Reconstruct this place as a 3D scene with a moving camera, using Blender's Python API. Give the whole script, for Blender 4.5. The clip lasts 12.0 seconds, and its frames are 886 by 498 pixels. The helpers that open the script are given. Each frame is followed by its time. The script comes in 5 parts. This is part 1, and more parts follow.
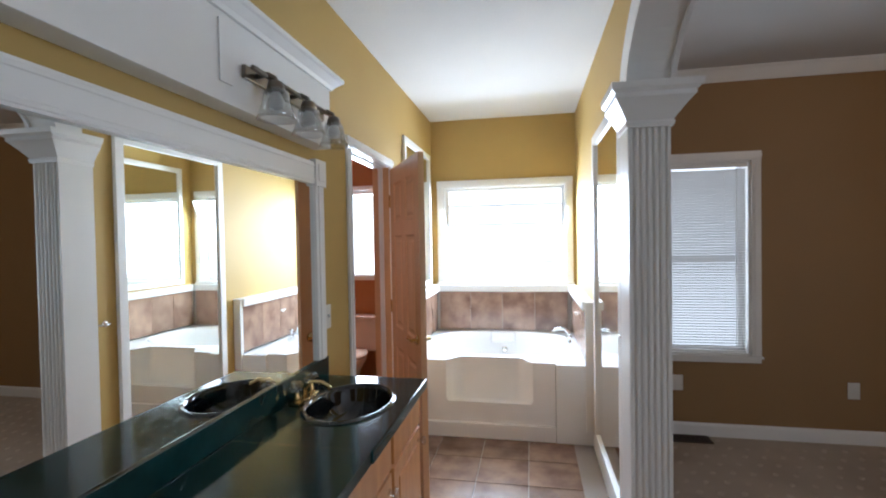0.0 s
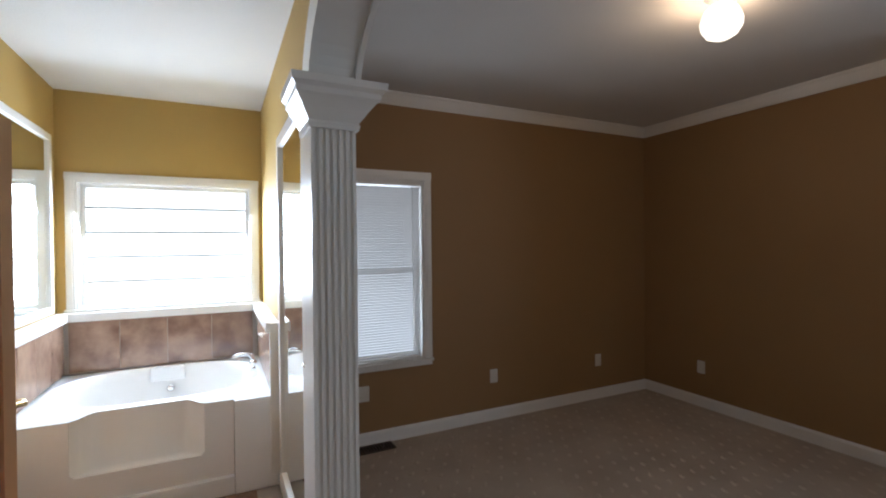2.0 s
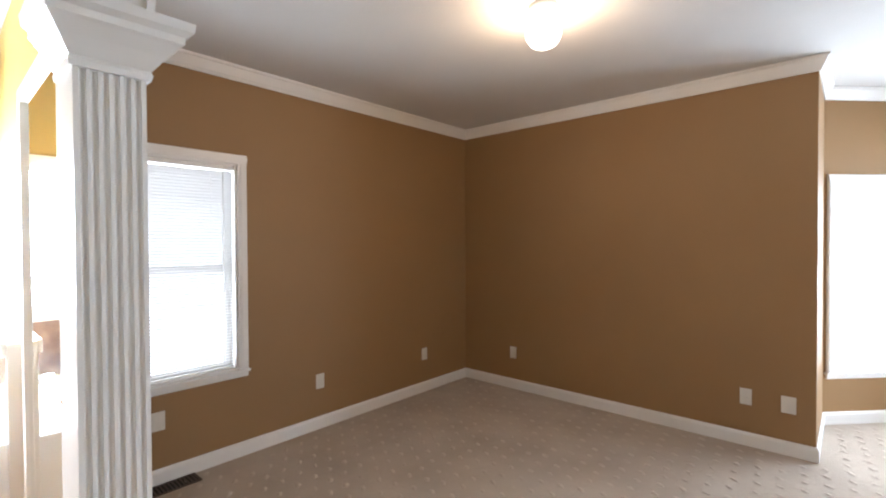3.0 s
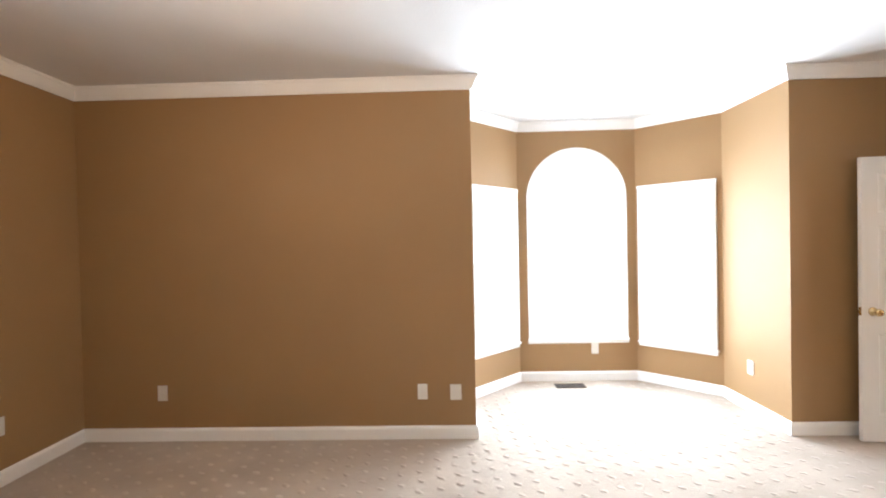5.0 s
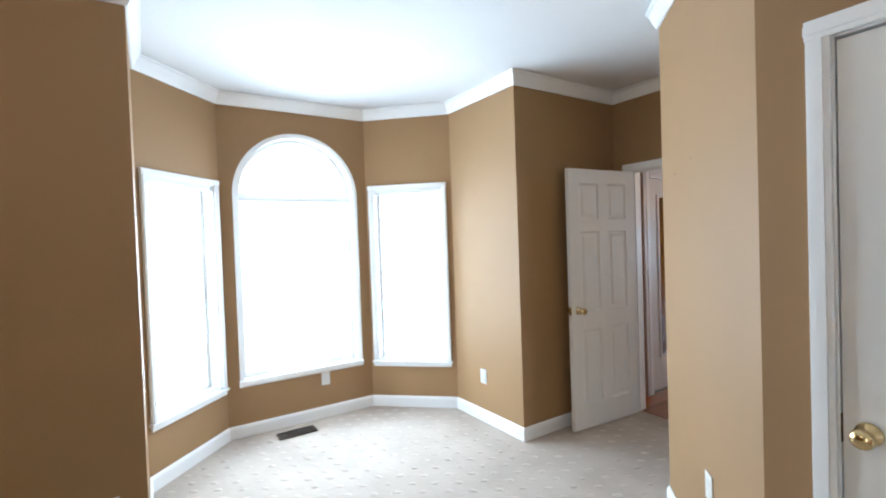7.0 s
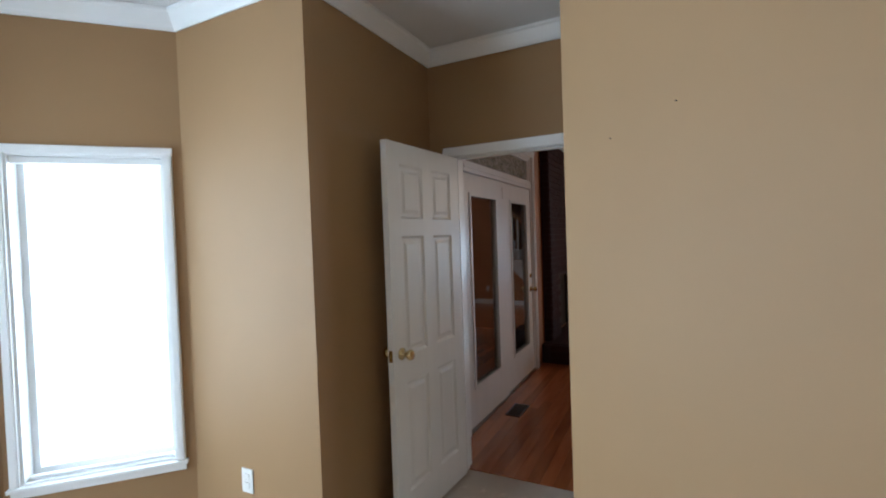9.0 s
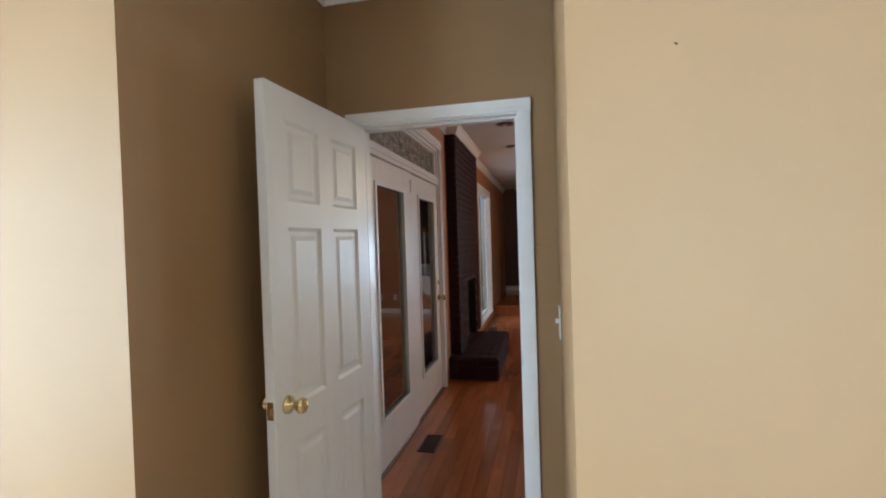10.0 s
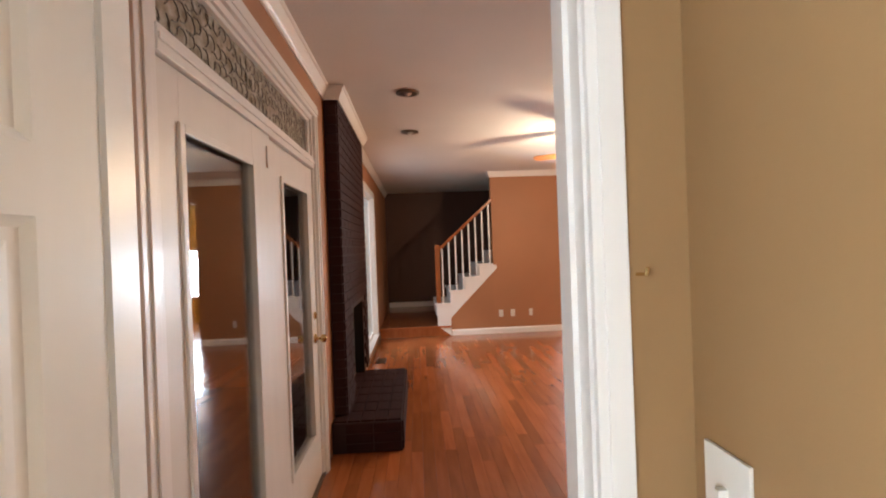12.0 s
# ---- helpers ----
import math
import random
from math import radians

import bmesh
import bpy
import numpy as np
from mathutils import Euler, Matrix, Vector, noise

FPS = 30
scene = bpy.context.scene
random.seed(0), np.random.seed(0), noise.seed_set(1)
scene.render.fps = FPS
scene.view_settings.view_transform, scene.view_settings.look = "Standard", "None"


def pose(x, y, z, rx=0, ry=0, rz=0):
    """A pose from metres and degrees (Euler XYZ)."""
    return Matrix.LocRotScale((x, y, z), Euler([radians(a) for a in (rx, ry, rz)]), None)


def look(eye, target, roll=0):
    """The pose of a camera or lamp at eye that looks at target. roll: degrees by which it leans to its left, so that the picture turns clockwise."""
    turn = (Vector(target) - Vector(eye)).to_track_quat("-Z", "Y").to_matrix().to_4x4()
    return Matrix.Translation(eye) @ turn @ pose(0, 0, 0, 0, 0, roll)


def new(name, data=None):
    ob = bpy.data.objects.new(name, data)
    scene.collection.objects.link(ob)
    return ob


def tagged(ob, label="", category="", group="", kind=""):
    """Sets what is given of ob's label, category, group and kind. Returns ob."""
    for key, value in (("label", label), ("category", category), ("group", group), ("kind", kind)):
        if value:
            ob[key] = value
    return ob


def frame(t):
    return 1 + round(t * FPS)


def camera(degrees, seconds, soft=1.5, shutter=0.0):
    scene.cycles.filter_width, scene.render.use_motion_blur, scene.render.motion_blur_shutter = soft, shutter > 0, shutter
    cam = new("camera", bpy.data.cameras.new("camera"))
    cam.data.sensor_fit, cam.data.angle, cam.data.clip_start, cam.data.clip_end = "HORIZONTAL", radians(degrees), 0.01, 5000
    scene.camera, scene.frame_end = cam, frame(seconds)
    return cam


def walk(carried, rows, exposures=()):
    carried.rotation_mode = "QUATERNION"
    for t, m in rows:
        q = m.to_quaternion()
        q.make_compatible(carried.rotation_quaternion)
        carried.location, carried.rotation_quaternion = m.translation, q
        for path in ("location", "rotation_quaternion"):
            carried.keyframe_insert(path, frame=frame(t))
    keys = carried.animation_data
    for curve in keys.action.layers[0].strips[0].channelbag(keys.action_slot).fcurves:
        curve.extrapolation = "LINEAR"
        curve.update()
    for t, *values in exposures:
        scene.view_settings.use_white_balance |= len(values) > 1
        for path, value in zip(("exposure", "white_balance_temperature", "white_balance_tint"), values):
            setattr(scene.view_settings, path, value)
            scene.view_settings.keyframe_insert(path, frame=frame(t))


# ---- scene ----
cam = camera(88.0, 12.0, soft=2.0)
PATH = [
    (0, (-4.136, -3.738, 1.514), (-4.51, -1.774, 1.474), -1.0),
    (0.5, (-4.078, -3.665, 1.539), (-4.164, -1.667, 1.512), -1.1),
    (1, (-4.048, -3.584, 1.528), (-3.834, -1.596, 1.52), -1.0),
    (1.5, (-4.03, -3.511, 1.534), (-3.52, -1.577, 1.525), -0.9),
    (2, (-4.038, -3.421, 1.53), (-3.16, -1.624, 1.516), -0.6),
    (2.5, (-4.037, -3.331, 1.513), (-2.799, -1.76, 1.493), -0.2),
    (3, (-3.988, -3.221, 1.508), (-2.495, -1.891, 1.478), -0.3),
    (5, (-3.475, -2.923, 1.493), (-1.476, -2.866, 1.465), -1.2),
    (5.5, (-3.27, -2.903, 1.506), (-1.29, -3.181, 1.468), -1.9),
    (6, (-3.038, -2.908, 1.51), (-1.126, -3.496, 1.465), -2.1),
    (6.5, (-2.784, -2.956, 1.51), (-0.975, -3.808, 1.473), -1.8),
    (7, (-2.544, -3.085, 1.525), (-0.866, -4.173, 1.484), -2.0),
    (9, (-1.416, -3.866, 1.533), (-0.514, -5.652, 1.484), -2.0),
    (9.5, (-1.218, -4.148, 1.508), (-0.515, -6.02, 1.47), -1.8),
    (10, (-1.026, -4.457, 1.485), (-0.587, -6.408, 1.45), -1.8),
    (10.5, (-0.866, -4.796, 1.493), (-0.625, -6.781, 1.46), -1.8),
    (11, (-0.743, -5.119, 1.499), (-0.666, -7.118, 1.473), -1.9),
    (11.5, (-0.682, -5.472, 1.499), (-0.737, -7.471, 1.481), -2.3),
    (12, (-0.649, -5.835, 1.494), (-0.765, -7.831, 1.485), -2.1),
]
walk(cam, [(t, look(eye, target, roll)) for t, eye, target, roll in PATH],
     exposures=[(0, -1.25, 5250, 8), (1.0, -1.45, 5250, 8), (2.0, -1.5, 5350, 8), (2.5, -1.15, 5450, 8), (3.0, 0.05, 5500, 8), (3.4, 0.35, 5600, 8), (5.0, 0.65, 5600, 8), (5.5, 0.35, 5450, 7), (6.2, -0.05, 5200, 4), (7.0, -0.15, 5050, 2), (9.0, -0.75, 5000, 1), (9.5, -0.5, 4950, -1), (10.0, 0.0, 5000, -2), (10.5, 0.35, 5050, -2), (11.0, 0.55, 5100, -2), (11.5, 0.78, 5150, -2), (12, 0.85, 5850, 6)])

# ---- world and large lights ----
world = bpy.data.worlds.new("world")
scene.world = world
world.use_nodes = True
wn = world.node_tree.nodes
sky = wn.new("ShaderNodeTexSky")
sky.sky_type, sky.sun_disc, sky.sun_elevation, sky.sun_rotation = "NISHITA", False, radians(48), radians(70)
wn["Background"].inputs["Strength"].default_value = 0.12
world.node_tree.links.new(sky.outputs[0], wn["Background"].inputs["Color"])
sun = new("sun", bpy.data.lights.new("sun", "SUN"))
sun.data.energy, sun.data.angle, sun.data.color = 1.0, radians(12), (1, 0.96, 0.9)
sun.matrix_world = look((12, 4, 14), (0, 0, 0))


def window_light(name, centre, inward, width, height, radiance, colour=(0.92, 0.965, 1.0)):
    """Sky light in a window's opening: an area lamp as large as the opening."""
    data = bpy.data.lights.new(name, "AREA")
    data.shape, data.size, data.size_y = "RECTANGLE", width, height
    data.energy, data.color = radiance * math.pi * width * height, colour
    ob = new(name, data)
    ob.matrix_world = look(centre, Vector(centre) + Vector(inward))
    return ob


def bulb(name, place, watts, radius=0.04, colour=(1.0, 0.72, 0.45)):
    data = bpy.data.lights.new(name, "POINT")
    data.energy, data.shadow_soft_size, data.color = watts, radius, colour
    ob = new(name, data)
    ob.location = place
    return ob


D = math.sqrt(0.5)
window_light("bay_light", (1.53, -4.198, 1.42), (-1, 0, 0), 1.10, 2.1, 11.4)
window_light("bay_light", (1.236, -5.20, 1.22), (-D, D, 0), 0.66, 1.60, 11.4)
window_light("bay_light", (1.236, -3.215, 1.22), (-D, -D, 0), 0.66, 1.60, 11.4)
window_light("tub_window_light", (-4.40, 1.09, 1.57), (0, -1, -0.6), 1.24, 1.0, 56.0)
window_light("toilet_window_light", (-5.86, 1.09, 1.60), (0, -1, -0.2), 0.6, 0.9, 90.0)
window_light("bedroom_window_light", (-2.97, 0.16, 1.34), (0, -1, 0), 0.84, 1.44, 7.0, (1.0, 0.98, 0.95))
window_light("family_window_light", (0.14, -12.45, 1.25), (-1, 0, 0), 1.4, 2.1, 1.0)
for x in (-4.52, -5.4):
    window_light("breakfast_window_light", (x, -16.16, 1.1), (0, 1, 0), 0.6, 1.0, 40.0)
bulb("globe_bulb", (-1.83, -2.01, 2.62), 24, 0.05, (1.0, 0.62, 0.33))
bulb("fan_bulb", (-2.62, -10.72, 2.24), 64, 0.06, (1.0, 0.68, 0.42))

# ---- materials ----


def material(name, colour, rough=0.5, metal=0.0, colour2=None, scale=6.0, grain=60.0, bump=0.1, spec=0.5, vary=0.0, stretch=(1, 1, 1), coat=0.0):
    """A surface with slow blotches from colour to colour2, fine grain in relief, and a change of tone from piece to piece."""
    m = bpy.data.materials.new(name)
    m.use_nodes = True
    n, l = m.node_tree.nodes, m.node_tree.links
    b = n["Principled BSDF"]
    b.inputs["Roughness"].default_value, b.inputs["Metallic"].default_value = rough, metal
    b.inputs["Specular IOR Level"].default_value = spec
    b.inputs["Coat Weight"].default_value, b.inputs["Coat Roughness"].default_value = coat, 0.08
    co = n.new("ShaderNodeTexCoord")
    mp = n.new("ShaderNodeMapping")
    mp.inputs["Scale"].default_value = stretch
    l.new(co.outputs["Object"], mp.inputs[0])
    if vary:
        info = n.new("ShaderNodeObjectInfo")
        geo = n.new("ShaderNodeNewGeometry")
        add = n.new("ShaderNodeMath")
        l.new(info.outputs["Random"], add.inputs[0]), l.new(geo.outputs["Random Per Island"], add.inputs[1])
        shift = n.new("ShaderNodeVectorMath")
        shift.operation = "SCALE"
        shift.inputs[0].default_value = (7.0, 13.0, 5.0)
        l.new(add.outputs[0], shift.inputs["Scale"])
        moved = n.new("ShaderNodeVectorMath")
        l.new(mp.outputs[0], moved.inputs[0]), l.new(shift.outputs[0], moved.inputs[1])
        vec = moved.outputs[0]
    else:
        vec = mp.outputs[0]
    slow = n.new("ShaderNodeTexNoise")
    slow.inputs["Scale"].default_value, slow.inputs["Detail"].default_value = scale, 5
    l.new(vec, slow.inputs["Vector"])
    ramp = n.new("ShaderNodeMapRange")
    ramp.inputs["From Min"].default_value, ramp.inputs["From Max"].default_value = 0.3, 0.7
    l.new(slow.outputs["Fac"], ramp.inputs["Value"])
    mix = n.new("ShaderNodeMix")
    mix.data_type = "RGBA"
    c2 = colour2 or tuple(c * 0.92 for c in colour)
    mix.inputs[6].default_value, mix.inputs[7].default_value = (*colour, 1), (*c2, 1)
    l.new(ramp.outputs[0], mix.inputs[0])
    out = mix.outputs[2]
    if vary:
        hsv = n.new("ShaderNodeHueSaturation")
        frac = n.new("ShaderNodeMath")
        frac.operation = "FRACT"
        l.new(add.outputs[0], frac.inputs[0])
        rng = n.new("ShaderNodeMapRange")
        rng.inputs["To Min"].default_value, rng.inputs["To Max"].default_value = 1 - vary, 1 + vary
        l.new(frac.outputs[0], rng.inputs["Value"]), l.new(rng.outputs[0], hsv.inputs["Value"])
        l.new(out, hsv.inputs["Color"])
        out = hsv.outputs[0]
    l.new(out, b.inputs["Base Color"])
    fine = n.new("ShaderNodeTexNoise")
    fine.inputs["Scale"].default_value, fine.inputs["Detail"].default_value = grain, 3
    l.new(vec, fine.inputs["Vector"])
    bp = n.new("ShaderNodeBump")
    bp.inputs["Strength"].default_value, bp.inputs["Distance"].default_value = bump, 0.004
    l.new(fine.outputs["Fac"], bp.inputs["Height"]), l.new(bp.outputs[0], b.inputs["Normal"])
    return m


def glass_material(name, tint=(1, 1, 1), rough=0.0, clear=0.85):
    m = bpy.data.materials.new(name)
    m.use_nodes = True
    n, l = m.node_tree.nodes, m.node_tree.links
    n.remove(n["Principled BSDF"])
    tr, gl, mx, lw, fr = (n.new("ShaderNode" + k) for k in ("BsdfTransparent", "BsdfGlossy", "MixShader", "LayerWeight", "MapRange"))
    pw = n.new("ShaderNodeMath")
    pw.operation = "POWER"
    pw.inputs[1].default_value = 4.0
    fr.inputs["To Min"].default_value, fr.inputs["To Max"].default_value = 0.15, 0.9
    l.new(lw.outputs["Facing"], pw.inputs[0]), l.new(pw.outputs[0], fr.inputs["Value"])
    tr.inputs[0].default_value = (*(c * clear for c in tint), 1)
    gl.inputs["Roughness"].default_value = rough
    l.new(fr.outputs[0], mx.inputs[0]), l.new(tr.outputs[0], mx.inputs[1]), l.new(gl.outputs[0], mx.inputs[2])
    l.new(mx.outputs[0], n["Material Output"].inputs[0])
    return m


def sheer_material(name, colour, through_share):
    """Thin vinyl or frosted glass that lets part of the light pass."""
    m = bpy.data.materials.new(name)
    m.use_nodes = True
    n, l = m.node_tree.nodes, m.node_tree.links
    b = n["Principled BSDF"]
    b.inputs["Base Color"].default_value, b.inputs["Roughness"].default_value = (*colour, 1), 0.45
    tl, mx = n.new("ShaderNodeBsdfTranslucent"), n.new("ShaderNodeMixShader")
    tl.inputs[0].default_value, mx.inputs[0].default_value = (*colour, 1), through_share
    l.new(b.outputs[0], mx.inputs[1]), l.new(tl.outputs[0], mx.inputs[2]), l.new(mx.outputs[0], n["Material Output"].inputs[0])
    return m


def glow_material(name, colour, strength):
    m = material(name, (0.9, 0.88, 0.84), 0.3)
    b = m.node_tree.nodes["Principled BSDF"]
    b.inputs["Emission Color"].default_value, b.inputs["Emission Strength"].default_value = (*colour, 1), strength
    return m


TAN = material("tan_wall_paint", (0.325, 0.200, 0.091), 0.60, colour2=(0.303, 0.185, 0.083), scale=1.2, grain=260, bump=0.05, spec=0.35)
YELLOW = material("ochre_wall_paint", (0.47, 0.325, 0.10), 0.6, colour2=(0.44, 0.30, 0.09), scale=1.3, grain=220, bump=0.12, spec=0.35)
RUST = material("rust_wall_paint", (0.36, 0.135, 0.04), 0.6, grain=200, bump=0.1)
SIENNA = material("sienna_wall_paint", (0.39, 0.185, 0.088), 0.6, colour2=(0.36, 0.17, 0.08), scale=1.5, grain=220, bump=0.1)
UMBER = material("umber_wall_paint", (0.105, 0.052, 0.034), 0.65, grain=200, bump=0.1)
CEIL = material("ceiling_paint", (0.74, 0.73, 0.71), 0.9, colour2=(0.70, 0.69, 0.67), scale=1.6, grain=70, bump=0.35, spec=0.2)
WHITE = material("white_gloss_trim", (0.84, 0.835, 0.82), 0.30, colour2=(0.81, 0.805, 0.785), scale=3, grain=120, bump=0.05)
DOORW = material("white_door_paint", (0.75, 0.735, 0.70), 0.36, colour2=(0.72, 0.705, 0.67), scale=2.5, grain=90, bump=0.06, stretch=(6, 6, 0.6))
BEIGE = material("tan_door_lacquer", (0.64, 0.40, 0.22), 0.2, colour2=(0.58, 0.345, 0.18), scale=2, grain=80, bump=0.05, stretch=(5, 5, 0.5))
CARPET = material("carpet", (0.54, 0.472, 0.395), 0.95, colour2=(0.43, 0.365, 0.30), scale=2.2, grain=500, bump=0.6, spec=0.1)
TUFT = material("carpet_tuft", (0.60, 0.53, 0.45), 0.95, colour2=(0.50, 0.43, 0.36), scale=9, grain=420, bump=0.7, spec=0.1)
OAK = material("red_oak_floor", (0.38, 0.125, 0.040), 0.22, colour2=(0.29, 0.088, 0.028), scale=5, grain=40, bump=0.0, vary=0.22, stretch=(4, 0.5, 1), coat=0.35)
TILE = material("brown_slate_tile", (0.38, 0.255, 0.18), 0.2, colour2=(0.15, 0.085, 0.06), scale=6, grain=40, bump=0.18, vary=0.16)
GROUT = material("grout", (0.40, 0.35, 0.30), 0.9, grain=200, bump=0.3)
ACRYLIC = material("white_acrylic", (0.88, 0.88, 0.87), 0.14, colour2=(0.86, 0.86, 0.85), grain=5, bump=0.02, coat=0.3)
MARBLE = material("dark_green_cultured_marble", (0.006, 0.022, 0.022), 0.10, colour2=(0.010, 0.038, 0.038), scale=9, grain=20, bump=0.01, spec=0.35)
BLACK = material("black_porcelain", (0.006, 0.008, 0.010), 0.06, grain=5, bump=0.01, coat=0.5)
MAPLE = material("honey_maple", (0.52, 0.235, 0.075), 0.38, colour2=(0.40, 0.165, 0.05), scale=3, grain=70, bump=0.06, stretch=(8, 8, 0.7), coat=0.1)
BRASS = material("polished_brass", (0.72, 0.56, 0.28), 0.16, 1.0, grain=30, bump=0.03)
CHROME = material("chrome", (0.78, 0.78, 0.78), 0.08, 1.0, grain=20, bump=0.02)
BRONZE = material("aged_nickel", (0.22, 0.19, 0.15), 0.3, 1.0, grain=40, bump=0.1)
MIRROR = material("mirror_silver", (0.90, 0.92, 0.90), 0.0, 1.0, colour2=(0.90, 0.92, 0.90), bump=0.0)
GLASS = glass_material("window_glass")
CLEAR = glass_material("clear_glass", (0.97, 0.98, 0.98), 0.02, 0.93)
FROST = sheer_material("frosted_glass", (0.88, 0.87, 0.85), 0.5)
SLAT = sheer_material("white_vinyl_slat", (0.62, 0.61, 0.60), 0.05)
PLATE = material("ivory_plastic", (0.74, 0.72, 0.67), 0.35, grain=10, bump=0.02)
GREYLINE = material("grey_line", (0.30, 0.31, 0.33), 0.5, 0.3, grain=40, bump=0.05)
DARK = material("dark_void", (0.02, 0.018, 0.016), 0.8, bump=0.05)
VENT = material("brown_steel", (0.085, 0.06, 0.045), 0.45, 0.6, grain=90, bump=0.1)
BRICK = material("painted_brick", (0.036, 0.0135, 0.014), 0.8, colour2=(0.030, 0.011, 0.012), scale=8, grain=120, bump=0.4, vary=0.06, spec=0.2)
MORTAR = material("painted_mortar", (0.030, 0.0115, 0.012), 0.8, grain=150, bump=0.4)
PORCE = material("bone_porcelain", (0.66, 0.50, 0.38), 0.12, grain=5, bump=0.01, coat=0.3)
LEAD = material("leaded_came", (0.12, 0.11, 0.09), 0.4, 0.7, grain=40, bump=0.1)
ARTGLASS = material("mottled_art_glass", (0.50, 0.49, 0.42), 0.18, colour2=(0.20, 0.17, 0.11), scale=22, grain=60, bump=0.5, coat=0.4)
GLOBE = glow_material("lit_opal_glass", (1.0, 0.80, 0.55), 6.0)
FANLIT = glow_material("lit_fan_glass", (1.0, 0.72, 0.42), 6.0)
GRASS = material("lawn", (0.06, 0.10, 0.03), 0.9, colour2=(0.09, 0.11, 0.04), scale=0.5, grain=30, bump=0.5)
AMBER = material("amber_wall_paint", (0.62, 0.36, 0.08), 0.6, grain=200, bump=0.1)

# ---- building helpers ----


def mesh_of(bm, name, mat, smooth=False):
    me = bpy.data.meshes.new(name)
    bmesh.ops.recalc_face_normals(bm, faces=bm.faces[:])
    bm.to_mesh(me)
    bm.free()
    me.materials.append(mat)
    if smooth:
        for p in me.polygons:
            p.use_smooth = True
    return me


def part(name, bm, mat, parent=None, label="", smooth=False):
    ob = new(name, mesh_of(bm, name, mat, smooth))
    if parent:
        ob.parent = parent
    if label:
        ob["label"] = label
    return ob


def thing(name, m, label, category, group="", kind=""):
    """An Empty at the thing's base, under which its parts go in local metres."""
    ob = new(name)
    ob.empty_display_size = 0.1
    ob.matrix_world = m
    return tagged(ob, label, category, group, kind)


def box(bm, x0, x1, y0, y1, z0, z1, bevel=0.0):
    v = [bm.verts.new((x, y, z)) for x in (x0, x1) for y in (y0, y1) for z in (z0, z1)]
    faces = [bm.faces.new([v[i] for i in q]) for q in ((0, 1, 3, 2), (4, 6, 7, 5), (0, 4, 5, 1), (2, 3, 7, 6), (0, 2, 6, 4), (1, 5, 7, 3))]
    if bevel:
        edges = list({e for f in faces for e in f.edges})
        bmesh.ops.bevel(bm, geom=edges, offset=bevel, segments=2, profile=0.7, affect="EDGES")
    return bm


def boxes(*rows, bevel=0.0):
    bm = bmesh.new()
    for r in rows:
        box(bm, *r, bevel=bevel)
    return bm


def lathe(bm, profile, centre=(0, 0, 0), axis="z", steps=24):
    """A turned shape: profile rows of (radius, height)."""
    rings = []
    for r, h in profile:
        ring = []
        for i in range(steps):
            a = 2 * math.pi * i / steps
            p = {"z": (r * math.cos(a), r * math.sin(a), h), "x": (h, r * math.cos(a), r * math.sin(a)), "y": (r * math.cos(a), h, r * math.sin(a))}[axis]
            ring.append(bm.verts.new(Vector(p) + Vector(centre)))
        rings.append(ring)
    for a, b in zip(rings, rings[1:]):
        for i in range(steps):
            bm.faces.new((a[i], a[(i + 1) % steps], b[(i + 1) % steps], b[i]))
    for ring, r in ((rings[0], profile[0][0]), (rings[-1], profile[-1][0])):
        if r > 1e-4:
            bm.faces.new(ring)
    return bm


def tube(bm, points, radius, steps=10):
    """A round bar along points."""
    rings = []
    pts = [Vector(p) for p in points]
    for i, p in enumerate(pts):
        d = (pts[min(i + 1, len(pts) - 1)] - pts[max(i - 1, 0)]).normalized()
        side = d.orthogonal().normalized() if not rings else (last - d * last.dot(d)).normalized()
        last = side
        up = d.cross(side)
        rings.append([bm.verts.new(p + radius * (math.cos(2 * math.pi * k / steps) * side + math.sin(2 * math.pi * k / steps) * up)) for k in range(steps)])
    for a, b in zip(rings, rings[1:]):
        for i in range(steps):
            bm.faces.new((a[i], a[(i + 1) % steps], b[(i + 1) % steps], b[i]))
    bm.faces.new(rings[0]), bm.faces.new(rings[-1])
    return bm


def prism(bm, outline, v0, v1):
    """An outline of (u, z) drawn out from v0 to v1."""
    a = [bm.verts.new((u, v0, z)) for u, z in outline]
    b = [bm.verts.new((u, v1, z)) for u, z in outline]
    bm.faces.new(a), bm.faces.new(b[::-1])
    for i in range(len(a)):
        j = (i + 1) % len(a)
        bm.faces.new((a[i], b[i], b[j], a[j]))
    return bm


def along(p, q):
    """Local u from p to q, v to the right of that way (out of a room walked anticlockwise), z up."""
    d = (Vector(q) - Vector(p)).normalized()
    return Matrix(((d.x, d.y, 0, p[0]), (d.y, -d.x, 0, p[1]), (0, 0, 1, 0), (0, 0, 0, 1)))


H = 2.74


